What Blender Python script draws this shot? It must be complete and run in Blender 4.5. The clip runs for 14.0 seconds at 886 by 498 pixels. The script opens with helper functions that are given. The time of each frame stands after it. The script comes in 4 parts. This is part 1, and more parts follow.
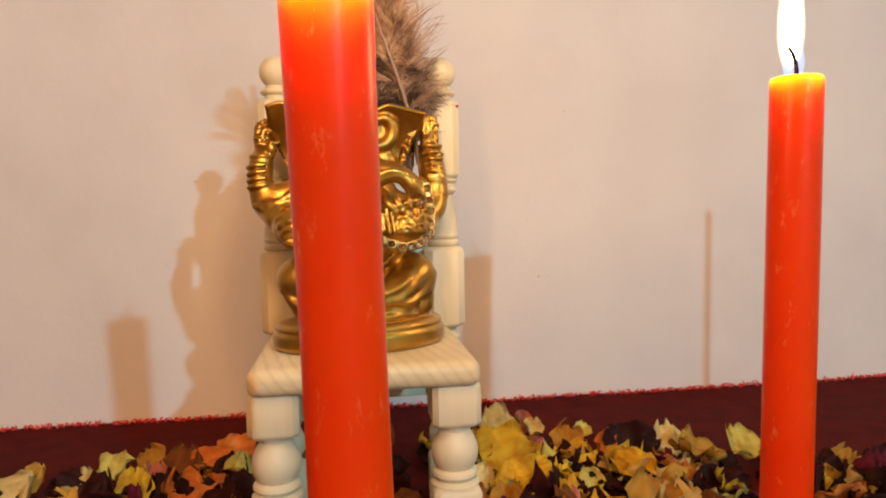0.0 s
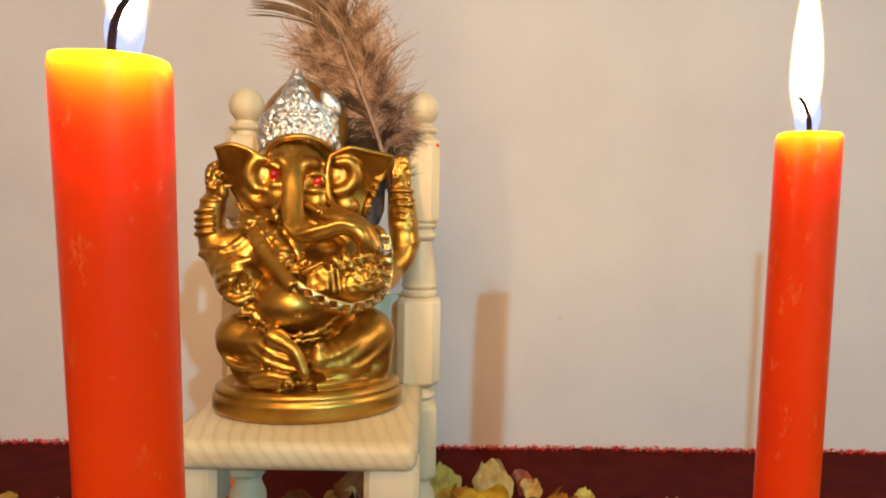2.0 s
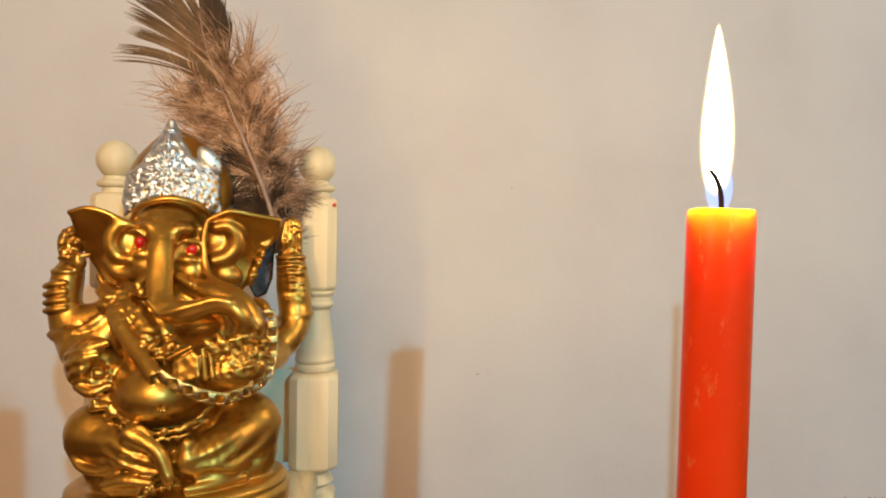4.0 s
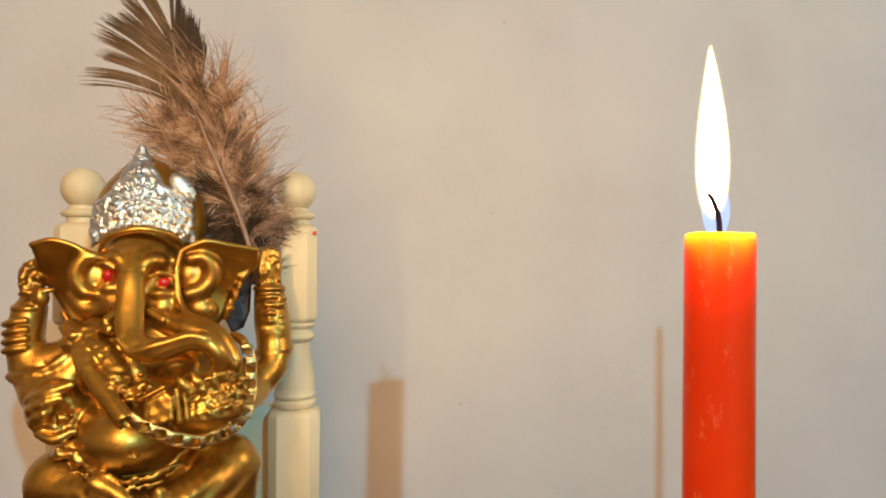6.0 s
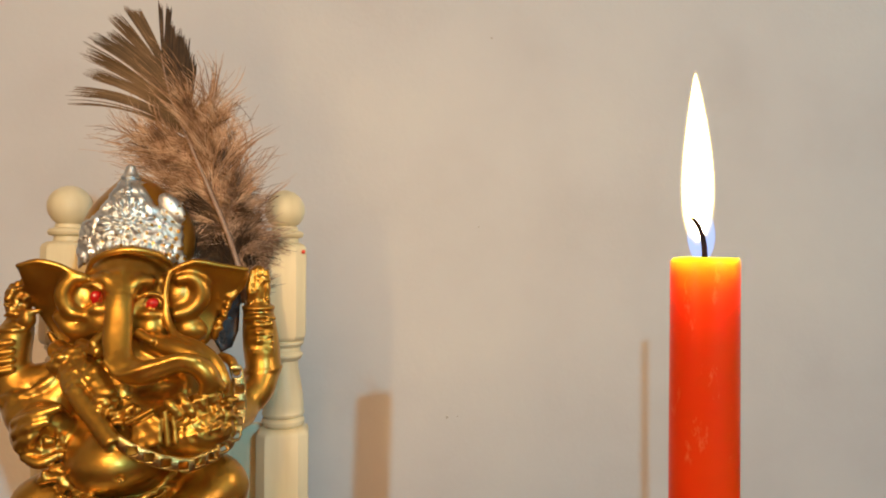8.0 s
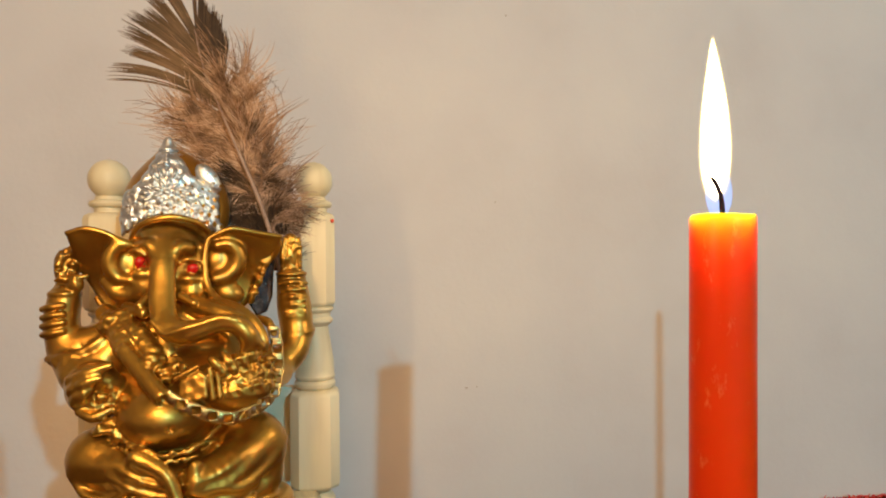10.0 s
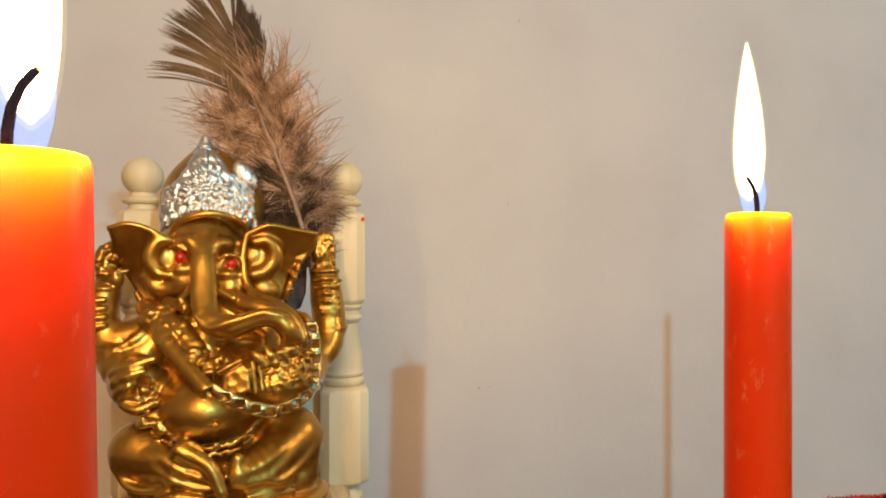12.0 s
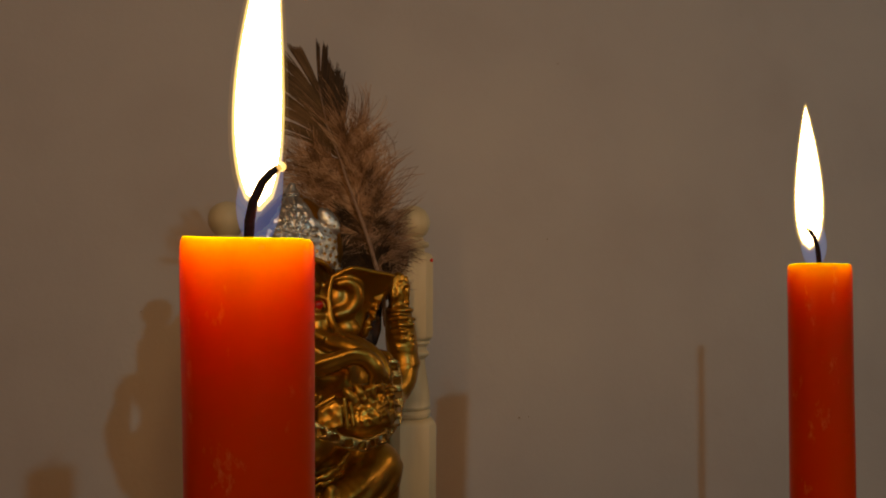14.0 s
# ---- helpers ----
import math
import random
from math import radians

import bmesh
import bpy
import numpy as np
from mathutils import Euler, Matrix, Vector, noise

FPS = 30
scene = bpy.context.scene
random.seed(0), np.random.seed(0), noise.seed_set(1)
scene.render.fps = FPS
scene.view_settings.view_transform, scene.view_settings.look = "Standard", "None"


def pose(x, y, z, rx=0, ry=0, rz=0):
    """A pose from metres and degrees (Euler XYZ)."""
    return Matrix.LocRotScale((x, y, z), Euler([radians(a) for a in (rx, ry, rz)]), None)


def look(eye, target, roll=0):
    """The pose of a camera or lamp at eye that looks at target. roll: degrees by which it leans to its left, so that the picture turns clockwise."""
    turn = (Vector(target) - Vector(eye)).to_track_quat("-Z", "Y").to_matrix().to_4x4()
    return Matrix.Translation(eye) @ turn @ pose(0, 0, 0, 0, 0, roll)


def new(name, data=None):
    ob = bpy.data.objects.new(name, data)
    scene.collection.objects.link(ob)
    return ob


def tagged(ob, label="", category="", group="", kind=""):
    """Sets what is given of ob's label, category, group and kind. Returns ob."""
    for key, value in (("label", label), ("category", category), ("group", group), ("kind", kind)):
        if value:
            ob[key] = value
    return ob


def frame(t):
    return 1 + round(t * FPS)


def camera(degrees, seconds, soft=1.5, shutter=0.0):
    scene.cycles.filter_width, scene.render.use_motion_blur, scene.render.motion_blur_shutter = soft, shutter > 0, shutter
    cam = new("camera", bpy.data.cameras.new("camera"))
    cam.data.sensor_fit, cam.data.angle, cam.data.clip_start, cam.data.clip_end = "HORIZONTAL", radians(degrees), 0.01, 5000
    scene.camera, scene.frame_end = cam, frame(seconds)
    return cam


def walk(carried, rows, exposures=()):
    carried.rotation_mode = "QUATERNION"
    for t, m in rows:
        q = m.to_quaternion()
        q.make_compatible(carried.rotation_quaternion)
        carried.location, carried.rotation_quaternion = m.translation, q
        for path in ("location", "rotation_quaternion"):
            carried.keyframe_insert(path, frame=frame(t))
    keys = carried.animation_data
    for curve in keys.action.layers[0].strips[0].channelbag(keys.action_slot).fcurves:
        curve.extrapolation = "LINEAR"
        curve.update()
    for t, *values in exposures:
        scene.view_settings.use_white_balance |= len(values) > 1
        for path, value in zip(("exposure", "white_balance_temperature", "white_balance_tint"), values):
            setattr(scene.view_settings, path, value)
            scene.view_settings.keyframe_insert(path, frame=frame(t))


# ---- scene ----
cam = camera(67.13, 14.0, soft=2.0)
PATH = [
    (0.0, 0.02446, 0.02670, 0.16652, -8.236, -3.569, 1.080),
    (0.5, 0.04140, 0.03328, 0.17186, -6.312, -3.438, 0.787),
    (1.0, 0.05526, 0.03525, 0.17680, -4.983, -3.521, 0.526),
    (1.5, 0.07444, 0.04489, 0.18188, -2.195, -4.420, -0.023),
    (2.0, 0.08594, 0.05614, 0.19119, -0.552, -3.619, -0.903),
    (2.5, 0.09372, 0.06182, 0.19841, -1.148, -2.660, -1.241),
    (3.0, 0.10137, 0.07068, 0.20381, -2.853, -2.627, -1.193),
    (3.5, 0.10225, 0.07871, 0.20727, -4.870, -1.999, -1.083),
    (6.0, 0.09678, 0.09515, 0.20993, -8.858, 0.967, -0.037),
    (6.5, 0.09595, 0.09764, 0.20965, -9.703, 1.075, -0.158),
    (7.0, 0.09824, 0.09748, 0.21254, -10.579, 1.653, -0.082),
    (7.5, 0.09774, 0.09750, 0.21499, -10.853, 1.609, -0.072),
    (8.0, 0.09527, 0.09347, 0.21566, -10.068, 1.465, -0.127),
    (10.5, 0.08262, 0.08401, 0.20541, -9.398, 0.270, 0.592),
    (11.0, 0.07699, 0.08418, 0.20537, -9.971, 0.692, 0.253),
    (11.5, 0.06965, 0.08262, 0.20513, -10.264, 0.947, 0.399),
    (12.0, 0.06663, 0.08259, 0.20342, -10.447, 0.826, 0.224),
    (12.5, 0.06246, 0.08289, 0.20402, -10.509, 1.233, 0.327),
    (13.0, 0.05168, 0.07857, 0.20740, -10.435, 1.985, 0.257),
    (13.5, 0.04303, 0.07442, 0.20867, -10.569, 2.345, 0.070),
    (14.0, 0.03376, 0.07026, 0.21215, -10.230, 2.664, -0.111),
]
EXPOSURES = [(0.0, -0.05, 6250, 14), (1.5, -0.09, 6030, 8), (3.0, -0.12, 5800, 3), (6.0, -0.18, 5670, 0), (6.5, -0.26, 5700, 0), (8.0, -0.30, 5800, 1), (10.5, -0.28, 5880, 1), (12.5, -0.32, 5730, 3), (13.0, -0.50, 6110, 7), (13.5, -1.27, 6650, 11), (14.0, -2.50, 7650, 15)]
walk(cam, [(t, pose(x, y, z, 90 + pitch, roll, yaw)) for t, x, y, z, yaw, pitch, roll in PATH], EXPOSURES)

# ---- light: a cool lamp behind the camera, an added warm fill, two flames ----
LAMP = (0.76, -1.475, 0.825)
lamp_data = bpy.data.lights.new("room_lamp", "POINT")
lamp_data.energy, lamp_data.color, lamp_data.shadow_soft_size = 64.0, (0.33, 0.79, 0.96), 0.022
new("room_lamp", lamp_data).location = LAMP
# unseen disk, added to supply the warm ambient light in the shadows
warm_data = bpy.data.lights.new("warm_fill", "AREA")
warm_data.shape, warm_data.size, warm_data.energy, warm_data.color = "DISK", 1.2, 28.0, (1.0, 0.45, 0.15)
new("warm_fill", warm_data).matrix_world = look((0.0, -1.5, 1.15), (0.05, 0.45, 0.2))
FLAME_LEFT, FLAME_RIGHT = 112.0, 60.0

world = bpy.data.worlds.new("world")
scene.world = world
world.use_nodes = True
world.node_tree.nodes["Background"].inputs["Color"].default_value = (0.6, 0.68, 0.8, 1)
world.node_tree.nodes["Background"].inputs["Strength"].default_value = 0.025


# ---- materials ----
def nodes_of(name):
    m = bpy.data.materials.new(name)
    m.use_nodes = True
    return m, m.node_tree.nodes, m.node_tree.links, m.node_tree.nodes["Principled BSDF"]


def noise_node(N, K, scale, detail=4.0, rough=0.55, stretch=None):
    tc = N.new("ShaderNodeTexCoord")
    n = N.new("ShaderNodeTexNoise")
    n.inputs["Scale"].default_value, n.inputs["Detail"].default_value, n.inputs["Roughness"].default_value = scale, detail, rough
    if stretch:
        mp = N.new("ShaderNodeMapping")
        mp.inputs["Scale"].default_value = stretch
        K.new(tc.outputs["Object"], mp.inputs["Vector"])
        K.new(mp.outputs["Vector"], n.inputs["Vector"])
    else:
        K.new(tc.outputs["Object"], n.inputs["Vector"])
    return n


def ramp(N, K, fac, stops):
    r = N.new("ShaderNodeValToRGB")
    while len(r.color_ramp.elements) < len(stops):
        r.color_ramp.elements.new(0.5)
    for e, (p, c) in zip(r.color_ramp.elements, stops):
        e.position, e.color = p, (*c, 1) if len(c) == 3 else c
    K.new(fac, r.inputs["Fac"])
    return r


def surface(name, stops, scale, rough=0.6, metal=0.0, bump=0.1, bump_scale=None, stretch=None, rough_span=0.12, vary=0.0, sss=0.0, sss_radius=(1, 0.3, 0.1), sss_scale=0.01, sheen=0.0, depth=0.001):
    """A procedural surface: coarse colour noise, finer noise in roughness and relief."""
    m, N, K, P = nodes_of(name)
    big = noise_node(N, K, scale, stretch=stretch)
    col = ramp(N, K, big.outputs["Fac"], stops)
    out = col.outputs["Color"]
    if vary:
        info = N.new("ShaderNodeObjectInfo")
        hsv = N.new("ShaderNodeHueSaturation")
        mr = N.new("ShaderNodeMapRange")
        mr.inputs["To Min"].default_value, mr.inputs["To Max"].default_value = 1 - vary, 1 + vary
        K.new(info.outputs["Random"], mr.inputs["Value"])
        K.new(mr.outputs["Result"], hsv.inputs["Value"])
        K.new(out, hsv.inputs["Color"])
        out = hsv.outputs["Color"]
    K.new(out, P.inputs["Base Color"])
    fine = noise_node(N, K, bump_scale or scale * 6, 6.0, 0.6, stretch)
    rr = N.new("ShaderNodeMapRange")
    rr.inputs["To Min"].default_value, rr.inputs["To Max"].default_value = max(0.03, rough - rough_span), rough + rough_span
    K.new(fine.outputs["Fac"], rr.inputs["Value"])
    K.new(rr.outputs["Result"], P.inputs["Roughness"])
    P.inputs["Metallic"].default_value = metal
    b = N.new("ShaderNodeBump")
    b.inputs["Strength"].default_value, b.inputs["Distance"].default_value = bump, depth
    K.new(fine.outputs["Fac"], b.inputs["Height"])
    K.new(b.outputs["Normal"], P.inputs["Normal"])
    if sss:
        P.inputs["Subsurface Weight"].default_value = sss
        P.inputs["Subsurface Radius"].default_value = sss_radius
        P.inputs["Subsurface Scale"].default_value = sss_scale
    if sheen:
        P.inputs["Sheen Weight"].default_value = sheen
    return m


def emitter(name, colour, strength, clear=1.0):
    m = bpy.data.materials.new(name)
    m.use_nodes = True
    N, K = m.node_tree.nodes, m.node_tree.links
    N.remove(N["Principled BSDF"])
    e = N.new("ShaderNodeEmission")
    e.inputs["Color"].default_value, e.inputs["Strength"].default_value = (*colour, 1), strength
    out = N["Material Output"]
    t, add = N.new("ShaderNodeBsdfTransparent"), N.new("ShaderNodeAddShader")
    t.inputs["Color"].default_value = (clear, clear, clear, 1)
    K.new(e.outputs[0], add.inputs[0])
    K.new(t.outputs[0], add.inputs[1])
    K.new(add.outputs[0], out.inputs["Surface"])
    return m


PLASTER = surface("wall_plaster", [(0.25, (0.66, 0.62, 0.602)), (0.5, (0.73, 0.698, 0.683)), (0.75, (0.78, 0.748, 0.715))], 7, 0.75, bump=0.25, bump_scale=130, depth=0.0012)
# invented room colours, chosen for the tint of the light they bounce
ROOM_BOUNCE = surface("room_bounce", [(0.3, (0.42, 0.29, 0.20)), (0.7, (0.48, 0.33, 0.23))], 3, 0.8)
COOL_BOUNCE = surface("cool_bounce", [(0.3, (0.50, 0.52, 0.56)), (0.7, (0.56, 0.58, 0.62))], 3, 0.8)
CLOTH = surface("red_felt", [(0.3, (0.068, 0.0048, 0.0034)), (0.7, (0.105, 0.008, 0.0058))], 60, 0.95, bump=0.6, bump_scale=900)
FRINGE = surface("red_thread", [(0.3, (0.60, 0.012, 0.012)), (0.55, (0.85, 0.04, 0.04)), (0.74, (0.90, 0.30, 0.26))], 300, 0.8, bump=0.2)
WOOD = surface("pale_wood", [(0.25, (0.57, 0.48, 0.29)), (0.5, (0.71, 0.63, 0.43)), (0.8, (0.80, 0.73, 0.54))], 60, 0.5, bump=0.15, bump_scale=260, stretch=(1, 1, 0.12), depth=0.0006)
SEAT_WOOD = surface("seat_wood", [(0.25, (0.59, 0.47, 0.25)), (0.5, (0.73, 0.63, 0.40)), (0.8, (0.81, 0.73, 0.52))], 60, 0.45, bump=0.15, bump_scale=240, stretch=(0.5, 0.12, 1.2), depth=0.0006)


def per_strand(m, share=0.6):
    """Let every loose strand take its own tone."""
    N, K = m.node_tree.nodes, m.node_tree.links
    col = [n for n in N if n.bl_idname == "ShaderNodeValToRGB"][0]
    before = col.inputs["Fac"].links[0].from_socket
    geo, mr, mix = N.new("ShaderNodeNewGeometry"), N.new("ShaderNodeMapRange"), N.new("ShaderNodeMix")
    mr.inputs["To Min"].default_value, mr.inputs["To Max"].default_value = 0.25, 0.75
    K.new(geo.outputs["Random Per Island"], mr.inputs["Value"])
    mix.inputs["Factor"].default_value = share
    K.new(before, mix.inputs["A"])
    K.new(mr.outputs["Result"], mix.inputs["B"])
    K.new(mix.outputs["Result"], col.inputs["Fac"])


def end_grain(m):
    """Slanting growth rings over the board's colour."""
    N, K = m.node_tree.nodes, m.node_tree.links
    P = N["Principled BSDF"]
    before = P.inputs["Base Color"].links[0].from_socket
    tc, mp, wave, mix = N.new("ShaderNodeTexCoord"), N.new("ShaderNodeMapping"), N.new("ShaderNodeTexWave"), N.new("ShaderNodeMixRGB")
    mp.inputs["Rotation"].default_value = (0.25, radians(38), 0.0)
    wave.inputs["Scale"].default_value, wave.inputs["Distortion"].default_value, wave.inputs["Detail"].default_value, wave.inputs["Detail Scale"].default_value = 70.0, 2.0, 3.0, 1.5
    K.new(tc.outputs["Object"], mp.inputs["Vector"])
    K.new(mp.outputs["Vector"], wave.inputs["Vector"])
    lines = ramp(N, K, wave.outputs["Fac"], [(0.55, (0, 0, 0)), (0.95, (0.34, 0.34, 0.34))])
    K.new(lines.outputs["Color"], mix.inputs["Fac"])
    K.new(before, mix.inputs["Color1"])
    mix.inputs["Color2"].default_value = (0.50, 0.38, 0.23, 1)
    K.new(mix.outputs["Color"], P.inputs["Base Color"])


end_grain(SEAT_WOOD)
GOLD = surface("gold_paint", [(0.3, (0.34, 0.168, 0.017)), (0.5, (0.480, 0.260, 0.030)), (0.72, (0.59, 0.345, 0.050))], 45, 0.37, 0.93, bump=0.14, bump_scale=420, rough_span=0.10, depth=0.0005)
gold_coat = GOLD.node_tree.nodes["Principled BSDF"].inputs
gold_coat["Coat Weight"].default_value, gold_coat["Coat Roughness"].default_value = 0.42, 0.28
SILVER = surface("silver_leaf", [(0.3, (0.55, 0.60, 0.65)), (0.7, (0.78, 0.83, 0.87))], 300, 0.34, 0.95, bump=0.55, bump_scale=650, rough_span=0.10, depth=0.0007)
BRASS = surface("brass_chain", [(0.3, (0.42, 0.28, 0.09)), (0.7, (0.62, 0.46, 0.18))], 300, 0.3, 1.0, bump=0.2)
# tarnished silver, coloured darker to include the dark surroundings it mirrors
DARK_SILVER = surface("dark_silver", [(0.3, (0.025, 0.022, 0.022)), (0.7, (0.10, 0.09, 0.095))], 160, 0.25, 1.0, bump=0.5, bump_scale=200, depth=0.001)
GEM = surface("red_gem", [(0.3, (0.36, 0.005, 0.004)), (0.7, (0.55, 0.015, 0.010))], 400, 0.18, bump=0.05)
WICK = surface("charred_wick", [(0.3, (0.006, 0.008, 0.014)), (0.7, (0.022, 0.026, 0.040))], 900, 0.9, bump=0.5)
SHAFT = surface("feather_shaft", [(0.3, (0.27, 0.175, 0.13)), (0.7, (0.42, 0.30, 0.24))], 200, 0.5)
VANE = surface("feather_vane", [(0.36, (0.016, 0.010, 0.007)), (0.52, (0.070, 0.040, 0.022)), (0.66, (0.17, 0.098, 0.052))], 55, 0.7, stretch=(1, 1, 1))
DOWN = surface("feather_down", [(0.38, (0.13, 0.070, 0.040)), (0.5, (0.40, 0.235, 0.135)), (0.62, (0.71, 0.50, 0.35))], 130, 0.8)
FLUFF = surface("feather_fluff", [(0.38, (0.075, 0.044, 0.030)), (0.5, (0.25, 0.155, 0.105)), (0.64, (0.55, 0.39, 0.29))], 140, 0.85)
VANE_BROWN = surface("feather_vane_brown", [(0.36, (0.045, 0.027, 0.013)), (0.52, (0.13, 0.078, 0.038)), (0.66, (0.24, 0.15, 0.078))], 55, 0.7)
STICK = surface("incense", [(0.3, (0.10, 0.06, 0.04)), (0.7, (0.16, 0.10, 0.06))], 300, 0.9)
SPECK = surface("dark_speck", [(0.3, (0.46, 0.40, 0.34)), (0.7, (0.54, 0.48, 0.41))], 300, 0.8)
RED_WAX = surface("red_wax", [(0.3, (0.6, 0.03, 0.02)), (0.7, (0.7, 0.06, 0.03))], 300, 0.4)


per_strand(FRINGE, 0.7)
for hairy in (VANE, VANE_BROWN, DOWN, FLUFF):
    per_strand(hairy, 0.38)


def wax_material():
    m, N, K, P = nodes_of("orange_wax")
    big = noise_node(N, K, 25)
    col = ramp(N, K, big.outputs["Fac"], [(0.3, (0.75, 0.044, 0.002)), (0.7, (0.81, 0.058, 0.002))])
    scuff = noise_node(N, K, 190, 6.0, 0.7, (1, 1, 0.45))
    mask = ramp(N, K, scuff.outputs["Fac"], [(0.60, (0, 0, 0)), (0.70, (1, 1, 1))])
    mix = N.new("ShaderNodeMixRGB")
    mix.inputs["Color2"].default_value = (0.95, 0.32, 0.14, 1)
    part_way = N.new("ShaderNodeMath")
    part_way.operation = "MULTIPLY"
    part_way.inputs[1].default_value = 0.5
    K.new(mask.outputs["Color"], part_way.inputs[0])
    K.new(part_way.outputs[0], mix.inputs["Fac"])
    K.new(col.outputs["Color"], mix.inputs["Color1"])
    K.new(mix.outputs["Color"], P.inputs["Base Color"])
    P.inputs["Roughness"].default_value = 0.32
    P.inputs["Specular IOR Level"].default_value = 0.16
    P.inputs["Subsurface Weight"].default_value = 1.0
    P.inputs["Subsurface Radius"].default_value = (1.0, 0.50, 0.03)
    P.inputs["Subsurface Scale"].default_value = 0.034
    b = N.new("ShaderNodeBump")
    b.inputs["Strength"].default_value, b.inputs["Distance"].default_value = 0.25, 0.0008
    K.new(noise_node(N, K, 80).outputs["Fac"], b.inputs["Height"])
    K.new(b.outputs["Normal"], P.inputs["Normal"])
    return m


WAX = wax_material()
FLAME_MAT = emitter("flame_left", (1.0, 0.60, 0.26), FLAME_LEFT)
FLAME_MAT_R = emitter("flame_right", (1.0, 0.62, 0.28), FLAME_RIGHT)
FLAME_SKIN = emitter("flame_skin", (1.0, 0.68, 0.20), 3.2)
FLAME_FRINGE = emitter("flame_fringe", (1.0, 0.72, 0.30), 0.10)
FLAME_BLUE = emitter("flame_blue", (0.13, 0.36, 1.0), 0.45)


# ---- mesh helpers ----
def part(name, bm, material, parent=None, label="", smooth=True, at=(0, 0, 0), rz=0.0):
    me = bpy.data.meshes.new(name)
    bm.normal_update()
    for e in bm.edges:
        if len(e.link_faces) == 2 and e.calc_face_angle(0.0) > 0.62:
            e.smooth = False
    bm.to_mesh(me)
    bm.free()
    for mm in material if isinstance(material, (list, tuple)) else [material]:
        me.materials.append(mm)
    if smooth:
        me.polygons.foreach_set("use_smooth", [True] * len(me.polygons))
    ob = new(name, me)
    ob.location, ob.rotation_euler = at, (0, 0, rz)
    if parent:
        ob.parent = parent
    if label:
        ob["label"] = label
    return ob


def ring_faces(bm, rings, closed=True):
    for a, b in zip(rings, rings[1:]):
        n = len(a)
        for i in range(n if closed else n - 1):
            bm.faces.new((a[i], a[(i + 1) % n], b[(i + 1) % n], b[i]))


def lathe(bm, profile, cx=0.0, cy=0.0, n=28):
    rings = [[bm.verts.new((cx + r * math.cos(2 * math.pi * i / n), cy + r * math.sin(2 * math.pi * i / n), z)) for i in range(n)] for r, z in profile]
    ring_faces(bm, rings)
    bm.faces.new(rings[0][::-1])
    bm.faces.new(rings[-1])


def turned(bm, cx, cy, pieces, cham=0.0040, n=32):
    """One lathe-turned length of wood: square blocks with chamfered edges and round runs between them."""
    def square(h, z):
        c = [(h, -h + cham), (h, h - cham), (h - cham, h), (-h + cham, h), (-h, h - cham), (-h, -h + cham), (-h + cham, -h), (h - cham, -h)]
        out = []
        for k in range(8):
            (x0, y0), (x1, y1) = c[k], c[(k + 1) % 8]
            out += [bm.verts.new((cx + x0 + (x1 - x0) * j / 4, cy + y0 + (y1 - y0) * j / 4, z)) for j in range(4)]
        return out

    rings = []
    for piece in pieces:
        if piece[0] == "block":
            _, z0, z1, h = piece
            rings += [square(h - d, z) for d, z in ((0.0020, z0), (0.0006, z0 + 0.0010), (0.0, z0 + 0.0026), (0.0, z1 - 0.0026), (0.0006, z1 - 0.0010), (0.0020, z1))]
        else:
            rings += [[bm.verts.new((cx + r * math.cos(2 * math.pi * i / n - 0.42), cy + r * math.sin(2 * math.pi * i / n - 0.42), z)) for i in range(n)] for r, z in piece[1]]
    ring_faces(bm, rings)
    bm.faces.new(rings[0][::-1])
    bm.faces.new(rings[-1])


def tube(bm, pts, radii, n=10):
    rings = []
    pts = [Vector(p) for p in pts]
    side = Vector((1, 0, 0))
    for i, (p, r) in enumerate(zip(pts, radii)):
        d = (pts[min(i + 1, len(pts) - 1)] - pts[max(i - 1, 0)]).normalized()
        u = (side - d * side.dot(d)).normalized()
        v = d.cross(u)
        rings.append([bm.verts.new(p + u * (r * math.cos(2 * math.pi * k / n)) + v * (r * math.sin(2 * math.pi * k / n))) for k in range(n)])
    ring_faces(bm, rings)
    bm.faces.new(rings[0][::-1])
    bm.faces.new(rings[-1])


def slab(bm, x0, x1, y0, y1, z0, z1, bevel=0.0, seg=3):
    r = bmesh.ops.create_cube(bm, size=1.0, matrix=Matrix.Translation(((x0 + x1) / 2, (y0 + y1) / 2, (z0 + z1) / 2)) @ Matrix.Diagonal((x1 - x0, y1 - y0, z1 - z0, 1)))
    if bevel:
        es = list({e for v in r["verts"] for e in v.link_edges})
        bmesh.ops.bevel(bm, geom=es, offset=bevel, segments=seg, profile=0.5, affect="EDGES")


def thing(name, label, category, at=(0, 0, 0), rz=0.0, group="", kind=""):
    ob = new(name)
    ob.location, ob.rotation_euler = at, (0, 0, rz)
    ob.empty_display_size = 0.02
    return tagged(ob, label, category, group, kind)


